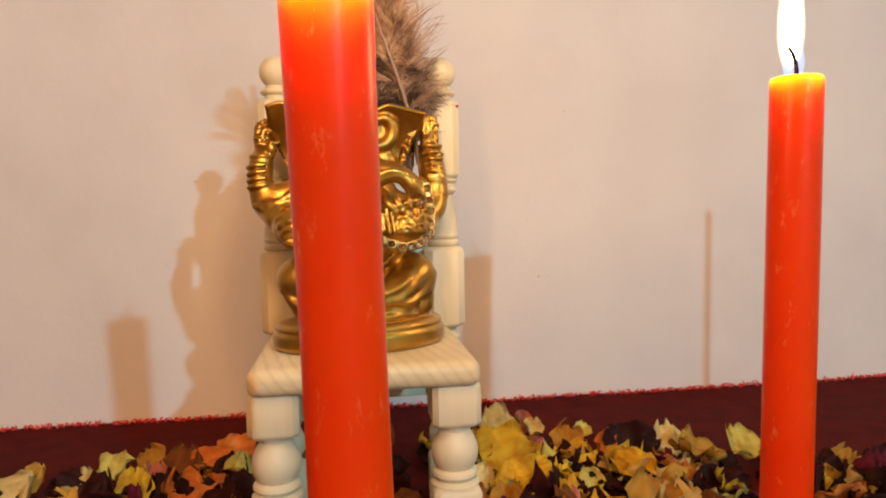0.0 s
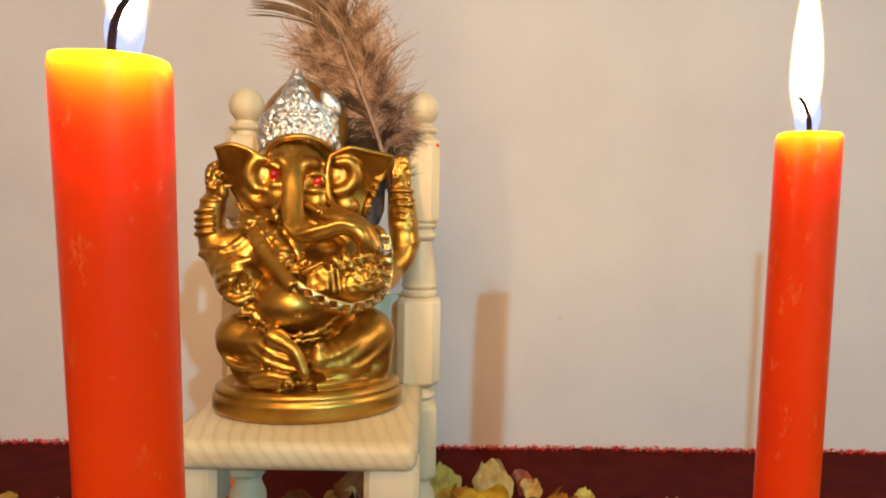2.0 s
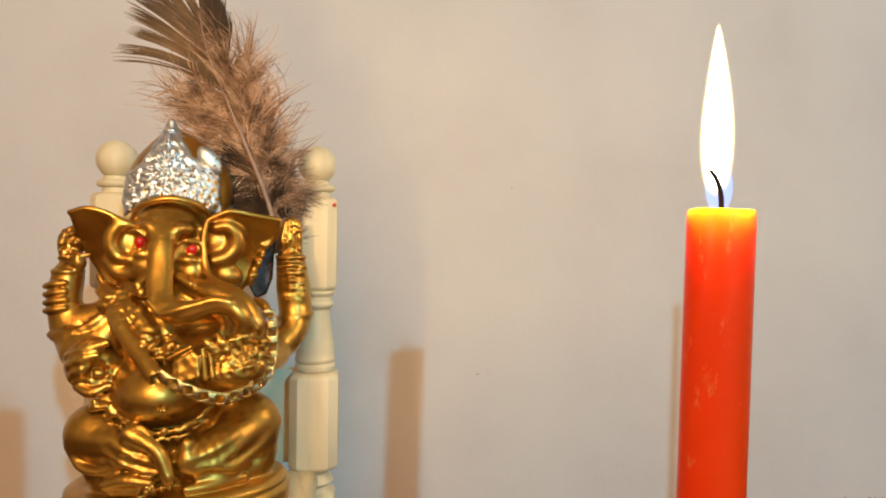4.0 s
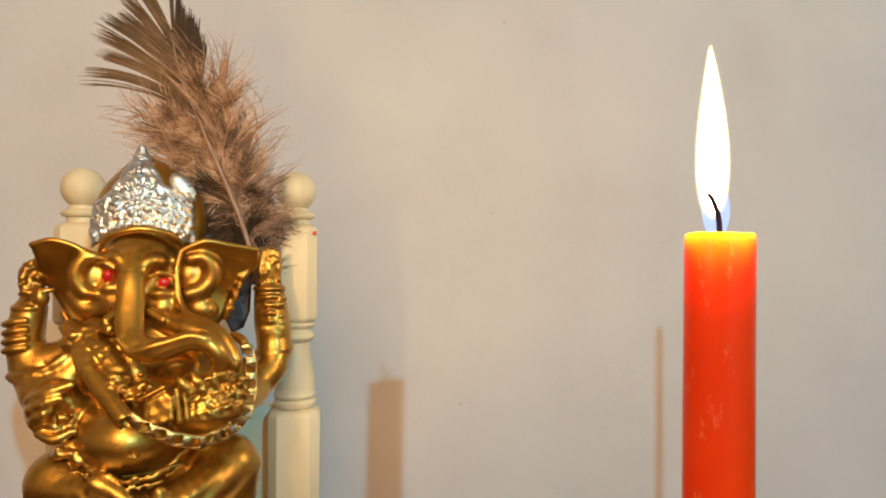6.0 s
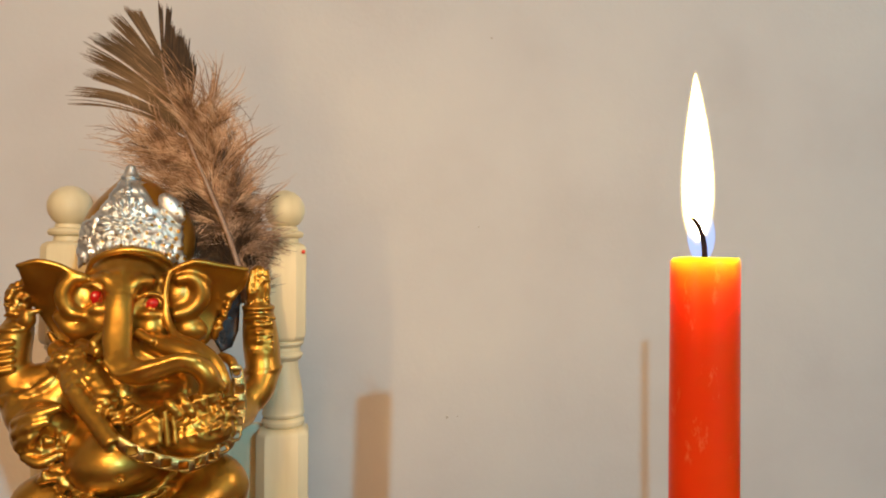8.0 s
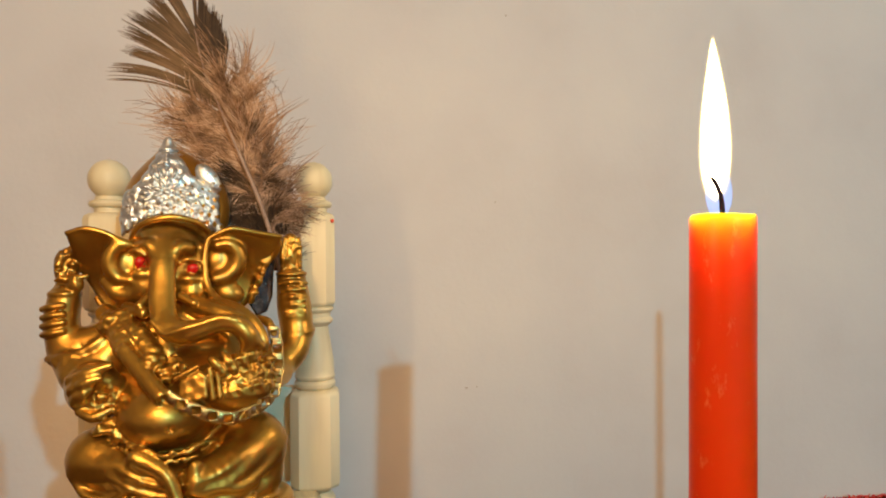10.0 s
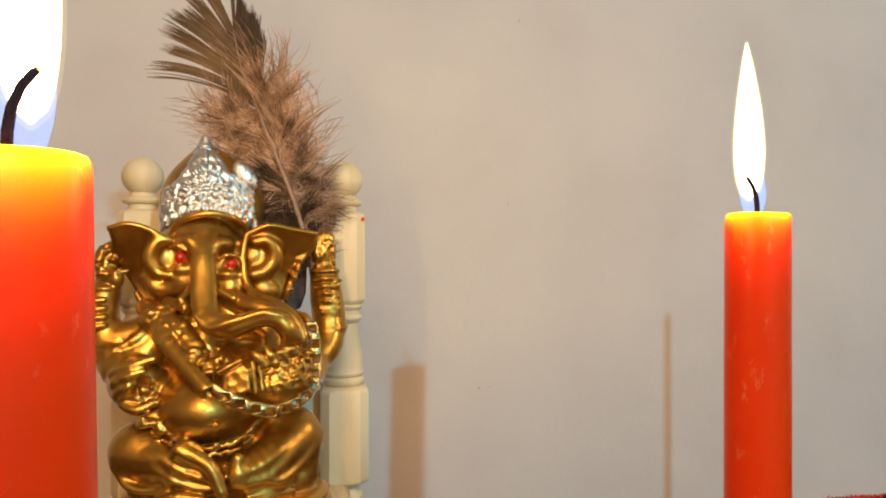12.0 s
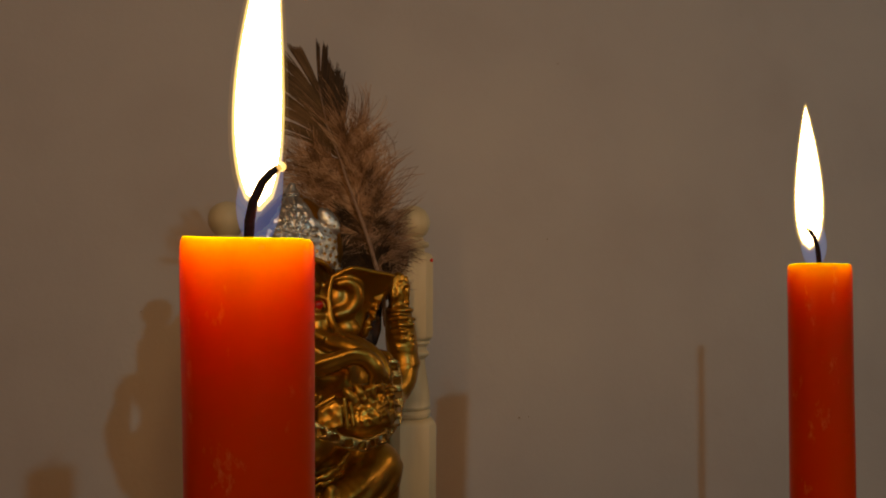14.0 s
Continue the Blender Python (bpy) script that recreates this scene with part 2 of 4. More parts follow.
# ---- the setting ----
WALL_Y = 0.566
bm = bmesh.new()
slab(bm, -1.3, 2.2, WALL_Y, WALL_Y + 0.12, -0.05, 2.3)
tagged(part("wall_north", bm, PLASTER, smooth=False), "off-white plaster wall with faint stains", "wall", kind="structure")
bm = bmesh.new()
slab(bm, -1.3, 2.2, -2.6, WALL_Y, -0.05, -0.002)
tagged(part("floor", bm, ROOM_BOUNCE, smooth=False), "muted brown plain floor under the red cloth", "floor", kind="structure")
# unseen walls added round the scene to bounce and tint the lamp light
for nm, box in (("wall_south", (-1.3, 2.2, -2.72, -2.6)), ("wall_west", (-1.42, -1.3, -2.6, WALL_Y)), ("wall_east", (2.2, 2.32, -2.6, WALL_Y))):
    bm = bmesh.new()
    slab(bm, *box, -0.05, 2.3)
    tagged(part(nm, bm, COOL_BOUNCE if nm == "wall_east" else ROOM_BOUNCE, smooth=False), "unseen added wall, grey-blue to bounce cool light" if nm == "wall_east" else "unseen added wall, muted brown to tint bounced light", "wall", kind="structure")
# lid over the added walls, out of view, keeps the bounced light in
bm = bmesh.new()
slab(bm, -1.42, 2.32, -2.72, WALL_Y + 0.12, 2.3, 2.4)
tagged(part("ceiling", bm, ROOM_BOUNCE, smooth=False), "unseen added ceiling, warm-coloured to bounce light", "ceiling", kind="structure")

# small marks on the plaster
speck_at = ((0.2056, 0.2440, 0.0008), (0.1823, 0.1075, 0.0010), (0.215, 0.383, 0.0010), (0.19, 0.108, 0.0006), (-0.09, 0.19, 0.0009))
for i, (x, z, r) in enumerate(speck_at):
    bm = bmesh.new()
    pts = [bm.verts.new((r * (1.4 if i % 2 else 1.0) * math.cos(a) * (0.7 + 0.3 * math.sin(3 * a + i)), 0, r * 0.8 * math.sin(a))) for a in [k * math.pi / 5 for k in range(10)]]
    c = bm.verts.new((0, -0.0006, 0))
    for k in range(10):
        bm.faces.new((pts[k], pts[(k + 1) % 10], c))
    ob = part("plaster_speck", bm, SPECK, at=(x, WALL_Y - 0.0002, z))
    tagged(ob, "small dark blemish on the plaster wall", "blemish", "specks on the wall", "structure")

# red cloth with its frayed far edge
bm = bmesh.new()
cx0, cx1, cy0, cy1 = -0.75, 0.95, -0.35, WALL_Y - 0.004
nx, ny = 70, 40


def cloth_z(x, y):
    return 0.0025 + 0.0012 * noise.noise((x * 9, y * 9, 0.3)) + 0.003 * max(0.0, (y - 0.53) / 0.03) ** 1.5


grid = [[bm.verts.new((cx0 + (cx1 - cx0) * i / nx, cy0 + (cy1 - cy0) * j / ny, cloth_z(cx0 + (cx1 - cx0) * i / nx, cy0 + (cy1 - cy0) * j / ny))) for i in range(nx + 1)] for j in range(ny + 1)]
ring_faces(bm, grid, closed=False)
under = bmesh.ops.extrude_face_region(bm, geom=bm.faces[:])
for v in under["geom"]:
    if isinstance(v, bmesh.types.BMVert):
        v.co.z = -0.0015
bmesh.ops.recalc_face_normals(bm, faces=bm.faces)
cloth = thing("red_cloth", "dark red felt cloth with a frayed bright red edge", "cloth")
part("felt", bm, CLOTH, cloth)
bm = bmesh.new()
rnd = random.Random(5)
for k in range(1500):
    x = rnd.uniform(-0.5, 0.75)
    y = cy1 - rnd.uniform(-0.001, 0.004)
    z = cloth_z(x, y) - 0.001
    L = rnd.uniform(0.002, 0.0055)
    lean = rnd.uniform(-0.8, 0.8)
    w = rnd.uniform(0.00035, 0.0007)
    p1 = Vector((x, y, z))
    p2 = p1 + Vector((lean * L * 0.5, -rnd.uniform(0, 0.3) * L, L * 0.6))
    p3 = p2 + Vector((lean * L * 0.7, -rnd.uniform(0.0, 0.6) * L, L * rnd.uniform(0.0, 0.4)))
    tube(bm, (p1, p2, p3), (w, w, w * 0.5), 4)
tagged(part("frayed_edge", bm, FRINGE, cloth, "bright red frayed threads"), kind="stuff")


# ---- wooden chair ----
def wooden_chair():
    chair = thing("miniature_chair", "miniature pale wooden chair with turned legs and posts", "chair", (0.0325, 0.352, 0))
    bm = bmesh.new()
    slab(bm, -0.0510, 0.0475, -0.049, 0.043, 0.0895, 0.1010, 0.0045, 4)
    part("seat", bm, SEAT_WOOD, chair, "worn pale seat board with diagonal end grain")
    for sx in (-0.0410, 0.0375):
        bm = bmesh.new()
        turned(bm, sx, -0.0335, [
            ("block", 0.0, 0.0425, 0.0108), ("round", [(0.0110, 0.0427), (0.0108, 0.0435), (0.0085, 0.0450), (0.0098, 0.0460), (0.0104, 0.0474), (0.0100, 0.0488), (0.0082, 0.0500), (0.0100, 0.0530), (0.0106, 0.0570), (0.0102, 0.0605), (0.0085, 0.0645), (0.0068, 0.0672), (0.0070, 0.0688), (0.0088, 0.0695)]),
            ("block", 0.0700, 0.0903, 0.0108)], 0.0024)
        part("front_leg", bm, WOOD, chair)
    for sx in (-0.0435, 0.0452):
        bm = bmesh.new()
        y = 0.0475
        turned(bm, sx, y, [
            ("block", 0.0, 0.0265, 0.0098), ("round", [(0.0075, 0.0267), (0.0070, 0.030), (0.0095, 0.034), (0.0095, 0.040), (0.0070, 0.046), (0.0075, 0.0498)]),
            ("block", 0.050, 0.0895, 0.0098), ("round", [(0.0085, 0.0897), (0.0070, 0.0915), (0.0090, 0.0935), (0.0085, 0.095), (0.0062, 0.0975), (0.0085, 0.0995)]),
            ("block", 0.100, 0.1445, 0.0110), ("round", [(0.0080, 0.1448), (0.0092, 0.1460), (0.0094, 0.1475), (0.0088, 0.1486), (0.0080, 0.1490), (0.0090, 0.1497), (0.0093, 0.1508), (0.0088, 0.1520), (0.0089, 0.1545), (0.0086, 0.158), (0.0076, 0.164), (0.0066, 0.170), (0.0062, 0.1735), (0.0075, 0.1745), (0.0084, 0.1757), (0.0084, 0.1766), (0.0072, 0.1778), (0.0072, 0.1795), (0.0088, 0.1812), (0.0088, 0.1822)]),
            ("block", 0.1825, 0.2255, 0.0095), ("round", [(0.0062, 0.2258), (0.0060, 0.2278), (0.0080, 0.2285), (0.0085, 0.2296), (0.0080, 0.2307), (0.0058, 0.2315), (0.0056, 0.2330)])])
        post = part("back_post", bm, WOOD, chair)
        bm = bmesh.new()
        lathe(bm, [(0.0012 if k in (0, 16) else 0.0088 * math.sin(math.pi * k / 16), 0.2405 - 0.0088 * math.cos(math.pi * k / 16)) for k in range(17)], sx, y)
        part("finial", bm, WOOD, post, "round turned ball finial")
    bm = bmesh.new()
    slab(bm, -0.036, 0.037, 0.0495, 0.0545, 0.1010, 0.1455, 0.0012, 2)
    part("back_panel", bm, WOOD, chair)
    bm = bmesh.new()
    slab(bm, -0.036, 0.037, 0.046, 0.053, 0.0600, 0.0700, 0.0012, 2)
    part("rear_rail", bm, WOOD, chair)
    # a bead of red wax stuck on one post
    bm = bmesh.new()
    bmesh.ops.create_uvsphere(bm, u_segments=10, v_segments=6, radius=0.0009)
    part("wax_spot", bm, RED_WAX, chair, "tiny red wax spot", at=(0.0537, 0.0400, 0.2218))
    return chair


wooden_chair()


# ---- golden statue: one blended solid ----
def statue():
    H = 0.41
    lo, hi = np.array([-54.0, -36.0, -1.0]), np.array([54.0, 46.0, 156.0])
    dims = np.ceil((hi - lo) / H).astype(int)
    ax = [(lo[i] + H * np.arange(dims[i])).astype(np.float32) for i in range(3)]
    field = np.full(dims, 20.0, np.float32)
    kind = np.zeros(dims, np.int8)

    def window(c0, c1, pad):
        s = []
        for i in range(3):
            a = max(0, int((min(c0[i], c1[i]) - pad - lo[i]) / H))
            b = min(int(dims[i]), int((max(c0[i], c1[i]) + pad - lo[i]) / H) + 2)
            s.append(slice(a, b))
        g = np.meshgrid(ax[0][s[0]], ax[1][s[1]], ax[2][s[2]], indexing="ij", sparse=True)
        return tuple(s), g

    def join(s, d, k, mat):
        f = field[s]
        kind[s] = np.where(d < f, mat, kind[s])
        h = np.clip(0.5 + 0.5 * (f - d) / k, 0, 1)
        field[s] = f * (1 - h) + d * h - k * h * (1 - h)

    def cut(s, d, k):
        f = field[s]
        h = np.clip(0.5 - 0.5 * (f + d) / k, 0, 1)
        field[s] = f * (1 - h) - d * h + k * h * (1 - h)

    def ball_d(g, c, r, turn=0.0):
        x, y, z = g[0] - c[0], g[1] - c[1], g[2] - c[2]
        if turn:
            ct, st = math.cos(math.radians(turn)), math.sin(math.radians(turn))
            x, z = x * ct + z * st, -x * st + z * ct
        q = np.sqrt((x / r[0]) ** 2 + (y / r[1]) ** 2 + (z / r[2]) ** 2)
        return (q - 1) * min(r) * (0.6 + 0.4 * q / (q + 0.5))

    def ball(c, r, k=3.0, mat=0, turn=0.0, ripple=None):
        m = max(r)
        s, g = window(np.array(c) - m, np.array(c) + m, k + 2)
        d = ball_d(g, c, r, turn)
        if ripple:
            d = d + ripple(*g)
        join(s, d, k, mat)

    def hollow(c, r, k=2.0, turn=0.0):
        m = max(r)
        s, g = window(np.array(c) - m, np.array(c) + m, k + 2)
        cut(s, ball_d(g, c, r, turn), k)

    def eased(pts, rad, sub=4):
        """Points and radii on a smooth curve through those given."""
        P = np.column_stack([np.array(pts, float), np.array(rad, float)])
        if len(P) < 3:
            return P[:, :3], P[:, 3]
        E = np.vstack([2 * P[0] - P[1], P, 2 * P[-1] - P[-2]])
        out = []
        for i in range(1, len(E) - 2):
            for j in range(sub):
                t = j / sub
                out.append(0.5 * (2 * E[i] + (E[i + 1] - E[i - 1]) * t + (2 * E[i - 1] - 5 * E[i] + 4 * E[i + 1] - E[i + 2]) * t ** 2 + (3 * E[i] - E[i - 1] - 3 * E[i + 1] + E[i + 2]) * t ** 3))
        out = np.array(out + [P[-1]])
        return out[:, :3], out[:, 3]

    def limb(pts, rad, k=2.5, mat=0, ripple=None):
        """A smooth tapering tube, blended into the solid as one piece."""
        pts, rad = eased(pts, rad)
        reach = max(rad) + k + 2
        s, g = window(np.min(pts, 0), np.max(pts, 0), reach)
        d = None
        for a, ra, b, rb in zip(pts, rad, pts[1:], rad[1:]):
            ab = b - a
            t = np.clip(((g[0] - a[0]) * ab[0] + (g[1] - a[1]) * ab[1] + (g[2] - a[2]) * ab[2]) / (ab @ ab), 0, 1)
            e = np.sqrt((g[0] - a[0] - ab[0] * t) ** 2 + (g[1] - a[1] - ab[1] * t) ** 2 + (g[2] - a[2] - ab[2] * t) ** 2) - (ra + (rb - ra) * t)
            d = e if d is None else np.minimum(d, e)
        if ripple:
            d = d + ripple(*g)
        join(s, d.astype(np.float32), k, mat)

    def sheet(poly, y_of, half, rnd, k=2.0, mat=0, ripple=None):
        """A rounded plate: an outline in x and z, bent along y."""
        P = np.array(poly, float)
        c0, c1 = P.min(0), P.max(0)
        s, g = window((c0[0], -30, c0[1]), (c1[0], 46, c1[1]), 5)
        X, Z = np.broadcast_arrays(g[0], g[2])
        X, Z = X[:, 0, :], Z[:, 0, :]
        d2 = np.full(X.shape, 1e9)
        inside = np.zeros(X.shape, bool)
        for (x0, z0), (x1, z1) in zip(P, np.roll(P, -1, 0)):
            ex, ez = x1 - x0, z1 - z0
            t = np.clip(((X - x0) * ex + (Z - z0) * ez) / (ex * ex + ez * ez), 0, 1)
            d2 = np.minimum(d2, (X - x0 - ex * t) ** 2 + (Z - z0 - ez * t) ** 2)
            cross = ((z0 > Z) != (z1 > Z)) & (X < ex * (Z - z0) / (ez if ez else 1e-9) + x0)
            inside ^= cross
        d2 = np.where(inside, -1, 1) * np.sqrt(d2)
        wx = (d2 + rnd)[:, None, :]
        wy = np.abs(g[1] - y_of(X, Z)[:, None, :]) - half + rnd
        d = np.minimum(np.maximum(wx, wy), 0) + np.sqrt(np.maximum(wx, 0) ** 2 + np.maximum(wy, 0) ** 2) - rnd
        if ripple:
            d = d + ripple(*g)
        join(s, d.astype(np.float32), k, mat)

    def beads(pts, r, step, mat=0, k=0.6):
        pts = [Vector(p) for p in pts]
        for a, b in zip(pts, pts[1:]):
            n = max(1, int((b - a).length / step))
            for i in range(n):
                ball(tuple(a.lerp(b, i / n)), (r, r, r), k, mat)

    sin = np.sin
    # oval plinth in two steps
    for zc, hz, a, b in ((4.8, 4.8, 41.8, 29.8), (10.4, 2.3, 40.8, 28.9)):
        s, g = window((-a, -b, zc - hz), (a, b, zc + hz), 4)
        q = np.sqrt((g[0] / a) ** 2 + ((g[1] - 1) / b) ** 2)
        w = (q - 1) * b + 3.0
        v = np.abs(g[2] - zc) - hz + 3.0
        join(s, (np.minimum(np.maximum(w, v), 0) + np.sqrt(np.maximum(w, 0) ** 2 + np.maximum(v, 0) ** 2) - 3.0).astype(np.float32), 1.2, 0)

    # deep swags on the trousers: creases that run from the knee to the middle of the lap
    def swag(side, cx, amp, pitch):
        def f(x, y, z):
            u = side * (x - cx)
            return amp * sin(pitch * (np.sqrt((u * 0.9) ** 2 + ((z - 44) * 1.25) ** 2) + 0.12 * y)) * np.clip((26 - u) / 10, 0, 1) * np.clip((36 - z) / 6, 0, 1)
        return f

    folds_l, folds_r = swag(-1, 0, 0.75, 1.15), swag(1, 2, 0.32, 0.9)
    # skirt, lap, legs
    ball((-1, 3, 21), (26, 21, 13), 4, 0, ripple=lambda x, y, z: 0.6 * sin(z * 1.0 - np.abs(x) * 0.4))
    ball((0, 16, 46), (27, 14, 36), 5)
    limb([(-20, 12, 30), (-29, -4, 33.5)], [11, 10.0], 4)
    limb([(-29, -5, 32.5), (-18, -12, 29), (-6, -17, 26)], [9.9, 8.6, 6.6], 3, ripple=folds_l)
    limb([(-28, -3, 25), (-24, -7, 18), (-12, -14, 16)], [7.6, 6.8, 5.5], 3, ripple=folds_l)
    limb([(18, 14, 30), (25, 2, 34), (28, -1, 33)], [11, 10.2, 9.4], 4)
    limb([(27, -2, 31), (17, -11, 27), (6, -17, 24)], [9.6, 8.6, 6.6], 3, ripple=folds_r)
    limb([(29, -2, 28), (27.5, -4, 17), (9, -13, 15.5)], [7.8, 6.8, 5.6], 3, ripple=folds_r)
    limb([(36, -4, 33), (30, -11, 26), (20, -18.4, 21), (9, -21, 23)], [1.3, 1.4, 1.4, 1.0], 2.8)
    limb([(25, -13, 20), (17, -18, 17.6), (8, -20.5, 18.5)], [1.2, 1.3, 1.0], 2.8)
    limb([(-36.5, -8, 29), (-32, -13.5, 23), (-23, -17, 22), (-14, -19.5, 28)], [1.2, 1.4, 1.4, 1.1], 2.6)
    limb([(-31, -12.5, 33), (-22, -17, 33), (-12, -20.5, 34)], [1.0, 1.4, 1.1], 3.0)
    limb([(-29, -13.5, 28.5), (-21, -17.4, 29), (-12, -20.5, 32)], [1.0, 1.3, 1.1], 3.0)
    limb([(-15, -20.5, 36), (-6, -23.5, 30.5), (-2, -25.5, 22)], [3.0, 2.8, 2.3], 2.6)
    ball((-1.6, -26.2, 20.5), (1.9, 1.6, 2.2), 0.8)
    limb([(4, -20.5, 31), (3.5, -22, 24)], [2.4, 2.0], 3)
    limb([(-23, -18.5, 17.5), (-16, -21, 19.6), (-8, -22.5, 18.4)], [2.0, 2.3, 1.8], 2.4)
    limb([(-21, -19, 15.2), (-12, -22, 15.6)], [1.4, 1.3], 2.0)
    for i in range(4):
        ball((-9 + 2.5 * i, -24.0 + 0.2 * i, 16.2 + 0.3 * i), (1.2, 1.7, 1.4), 0.6)
    limb([(4, -23, 15.2), (13, -20.5, 15.2), (24, -14.5, 15)], [1.4, 1.5, 1.3], 2.2)
    # belly, chest, navel, belt
    ball((-1, 4, 50), (25, 17, 17), 4)
    ball((-6.8, -4, 47.8), (17.0, 21.0, 13.4), 2.5)
    ball((-2, 12, 70), (25, 15, 19), 5)
    hollow((-4.0, -25.2, 45.2), (1.5, 2.4, 1.3), 0.8)
    ball((-4.2, -24.4, 44.6), (0.8, 1.0, 0.7), 0.4)
    rn = random.Random(3)
    for rim, r0 in (([(-26, -8, 47), (-22, -15, 42), (-15, -21, 38), (-6, -25, 36.2), (2, -24.5, 37), (9, -20.5, 40.5), (13, -17, 44)], 0.8), ([(-28, -8, 44), (-22, -17, 39), (-14, -22.5, 35.5), (-5, -25.2, 33.8), (4, -24, 35), (11, -19, 38.5)], 0.65)):
        pts = [Vector(p) for p in rim]
        for a, b in zip(pts, pts[1:]):
            for i in range(6):
                p = a.lerp(b, i / 6)
                r = r0 * rn.uniform(0.7, 1.3)
                ball((p.x * 0.97, p.y + 1.7, p.z + rn.uniform(-0.5, 0.5)), (r * rn.uniform(0.8, 1.8), r, r * rn.uniform(0.8, 1.4)), 0.7)
    for i in range(16):
        ball((-25 + rn.uniform(-4, 5), -12 + rn.uniform(-2, 1), 44.5 + rn.uniform(-3, 3)), (rn.uniform(0.8, 1.9), 1.0, rn.uniform(0.6, 1.1)), 1.6)
    # garland under the ear and over the chest
    limb([(-28, 9, 84), (-21, 2, 80), (-14, -5, 74), (-10, -9, 69)], [3.6, 4.2, 4.4, 4.0], 2)
    for i in range(46):
        q = rn.random()
        x, z = -27 + 17 * q + rn.uniform(-4, 4), 83 - 15 * q + rn.uniform(-4, 4)
        ball((x, 4 - 15 * q + rn.uniform(-1.5, 0.5), z), (rn.uniform(0.9, 2.6), 1.4, rn.uniform(0.8, 1.9)), 1.3)
    for i in range(34):
        ball((-6 + rn.uniform(-7, 7), -14 + rn.uniform(-3, 1), 65 + rn.uniform(-5, 5)), (rn.uniform(0.9, 2.4), 1.5, rn.uniform(0.8, 1.6)), 1.2)
    # raised arm and hand, one side
    limb([(-22, 13, 77), (-32, 13, 73), (-42, 14, 71.5)], [6.6, 6.6, 6.6], 2.5)
    limb([(-42.4, 14.5, 71), (-44, 15, 80), (-43, 16, 89.5)], [6.4, 6.4, 5.9], 1.6)
    s, g = window((-53, 4, 90), (-32, 28, 93), 2)
    q = np.sqrt((g[0] + 43) ** 2 + (g[1] - 16) ** 2) - 5.2
    join(s, (np.sqrt(np.maximum(q, 0) ** 2 + (g[2] - 91.5) ** 2) - 0.9).astype(np.float32), 0.6, 0)
    for z in (77, 80.2, 83.4, 86.6):
        limb([(-49.6, 11.5, z - 0.6), (-46.5, 9.0, z + 0.2), (-42.5, 8.6, z + 0.8)], [1.2, 1.5, 1.2], 0.7)
    limb([(-47.5, 9.5, 67.5), (-42, 5.5, 68), (-36, 3.5, 70), (-30.5, 4, 73.5), (-27, 6, 77.5)], [1.3, 1.5, 1.3, 1.5, 1.2], 0.8)
    for i in range(22):
        q = rn.random()
        ball((-47.5 + 20 * q, 9 - 20 * q * (1 - q), 67 + 9.5 * q * q + rn.uniform(-0.8, 0.8)), (rn.uniform(0.6, 1.3),) * 3, 0.5)
    ball((-42.4, 17.0, 99.5), (4.3, 3.4, 8.6), 1.6)
    for i in range(4):
        limb([(-45.0 + 1.9 * i, 15.6, 98), (-45.2 + 1.9 * i, 14.6, 103.5), (-44.2 + 1.7 * i, 15.4, 109 - 0.9 * abs(i - 2))], [1.1, 1.3, 1.0], 0.5)
    for i in range(22):
        ball((-42.6 + rn.uniform(-3.4, 3.2), 13.6 + rn.uniform(-0.6, 0.8), rn.uniform(94, 107)), (rn.uniform(0.6, 1.3),) * 3, 0.5)
    ball((-38.8, 13.0, 95.0), (2.9, 2.4, 3.8), 1.0)
    limb([(-38.4, 12.4, 97.6), (-34.8, 12.8, 98)], [1.2, 0.8], 0.6)
    # lower arm that ends in a folded open hand
    limb([(-41, 13, 68), (-37, 5, 62)], [6.8, 6.6], 2)
    limb([(-25, 9, 70), (-33, 6, 62), (-33, 0, 57)], [7, 7, 7.2], 2.5)
    ball((-30.0, -2.0, 56.8), (9.6, 7.6, 10.4), 1.6, turn=20)
    hollow((-27.0, -10.6, 56.0), (4.4, 4.0, 4.8), 1.2, turn=20)
    ball((-27.4, -8.4, 55.4), (2.2, 1.8, 2.0), 0.8)
    limb([(-37.8, -4.5, 61.5), (-32, -8.8, 64.2), (-24.5, -9.2, 66.6)], [1.7, 1.9, 1.3], 2.0)
    limb([(-37.0, -6.5, 58.0), (-32.5, -10.0, 60.8), (-27.5, -10.5, 62.4)], [1.7, 1.8, 1.1], 2.0)
    limb([(-36.0, -7.0, 54.2), (-33, -9.8, 56.8), (-31.2, -10.2, 58.5)], [1.8, 1.8, 1.1], 2.0)
    limb([(-34.5, -7.0, 50.5), (-29.5, -9.8, 48.8), (-24, -9, 51)], [1.6, 2.0, 1.5], 1.2)
    # raised arm and hand, other side
    limb([(24, 14, 66), (34, 10, 60), (42, 13, 65), (44.6, 16.5, 72)], [8, 7, 6.4, 6.6], 2.5)
    limb([(44.6, 17.5, 74), (43.6, 18.5, 84), (42.6, 19.5, 95)], [7.0, 7.2, 6.2], 1.6)
    for zc, r, cx, tilt in ((72.4, 7.7, 44.4, 0.10), (70.8, 7.2, 44.2, 0.10), (97.4, 6.4, 42.4, 0.0)):
        s, g = window((cx - 10, 6, zc - 2), (cx + 10, 32, zc + 2), 2)
        q = np.sqrt((g[0] - cx) ** 2 + (g[1] - 17.4) ** 2) - r + 0.8
        join(s, (np.sqrt(q ** 2 + (g[2] - zc - tilt * (g[0] - cx)) ** 2) - 1.0).astype(np.float32), 0.6, 0)
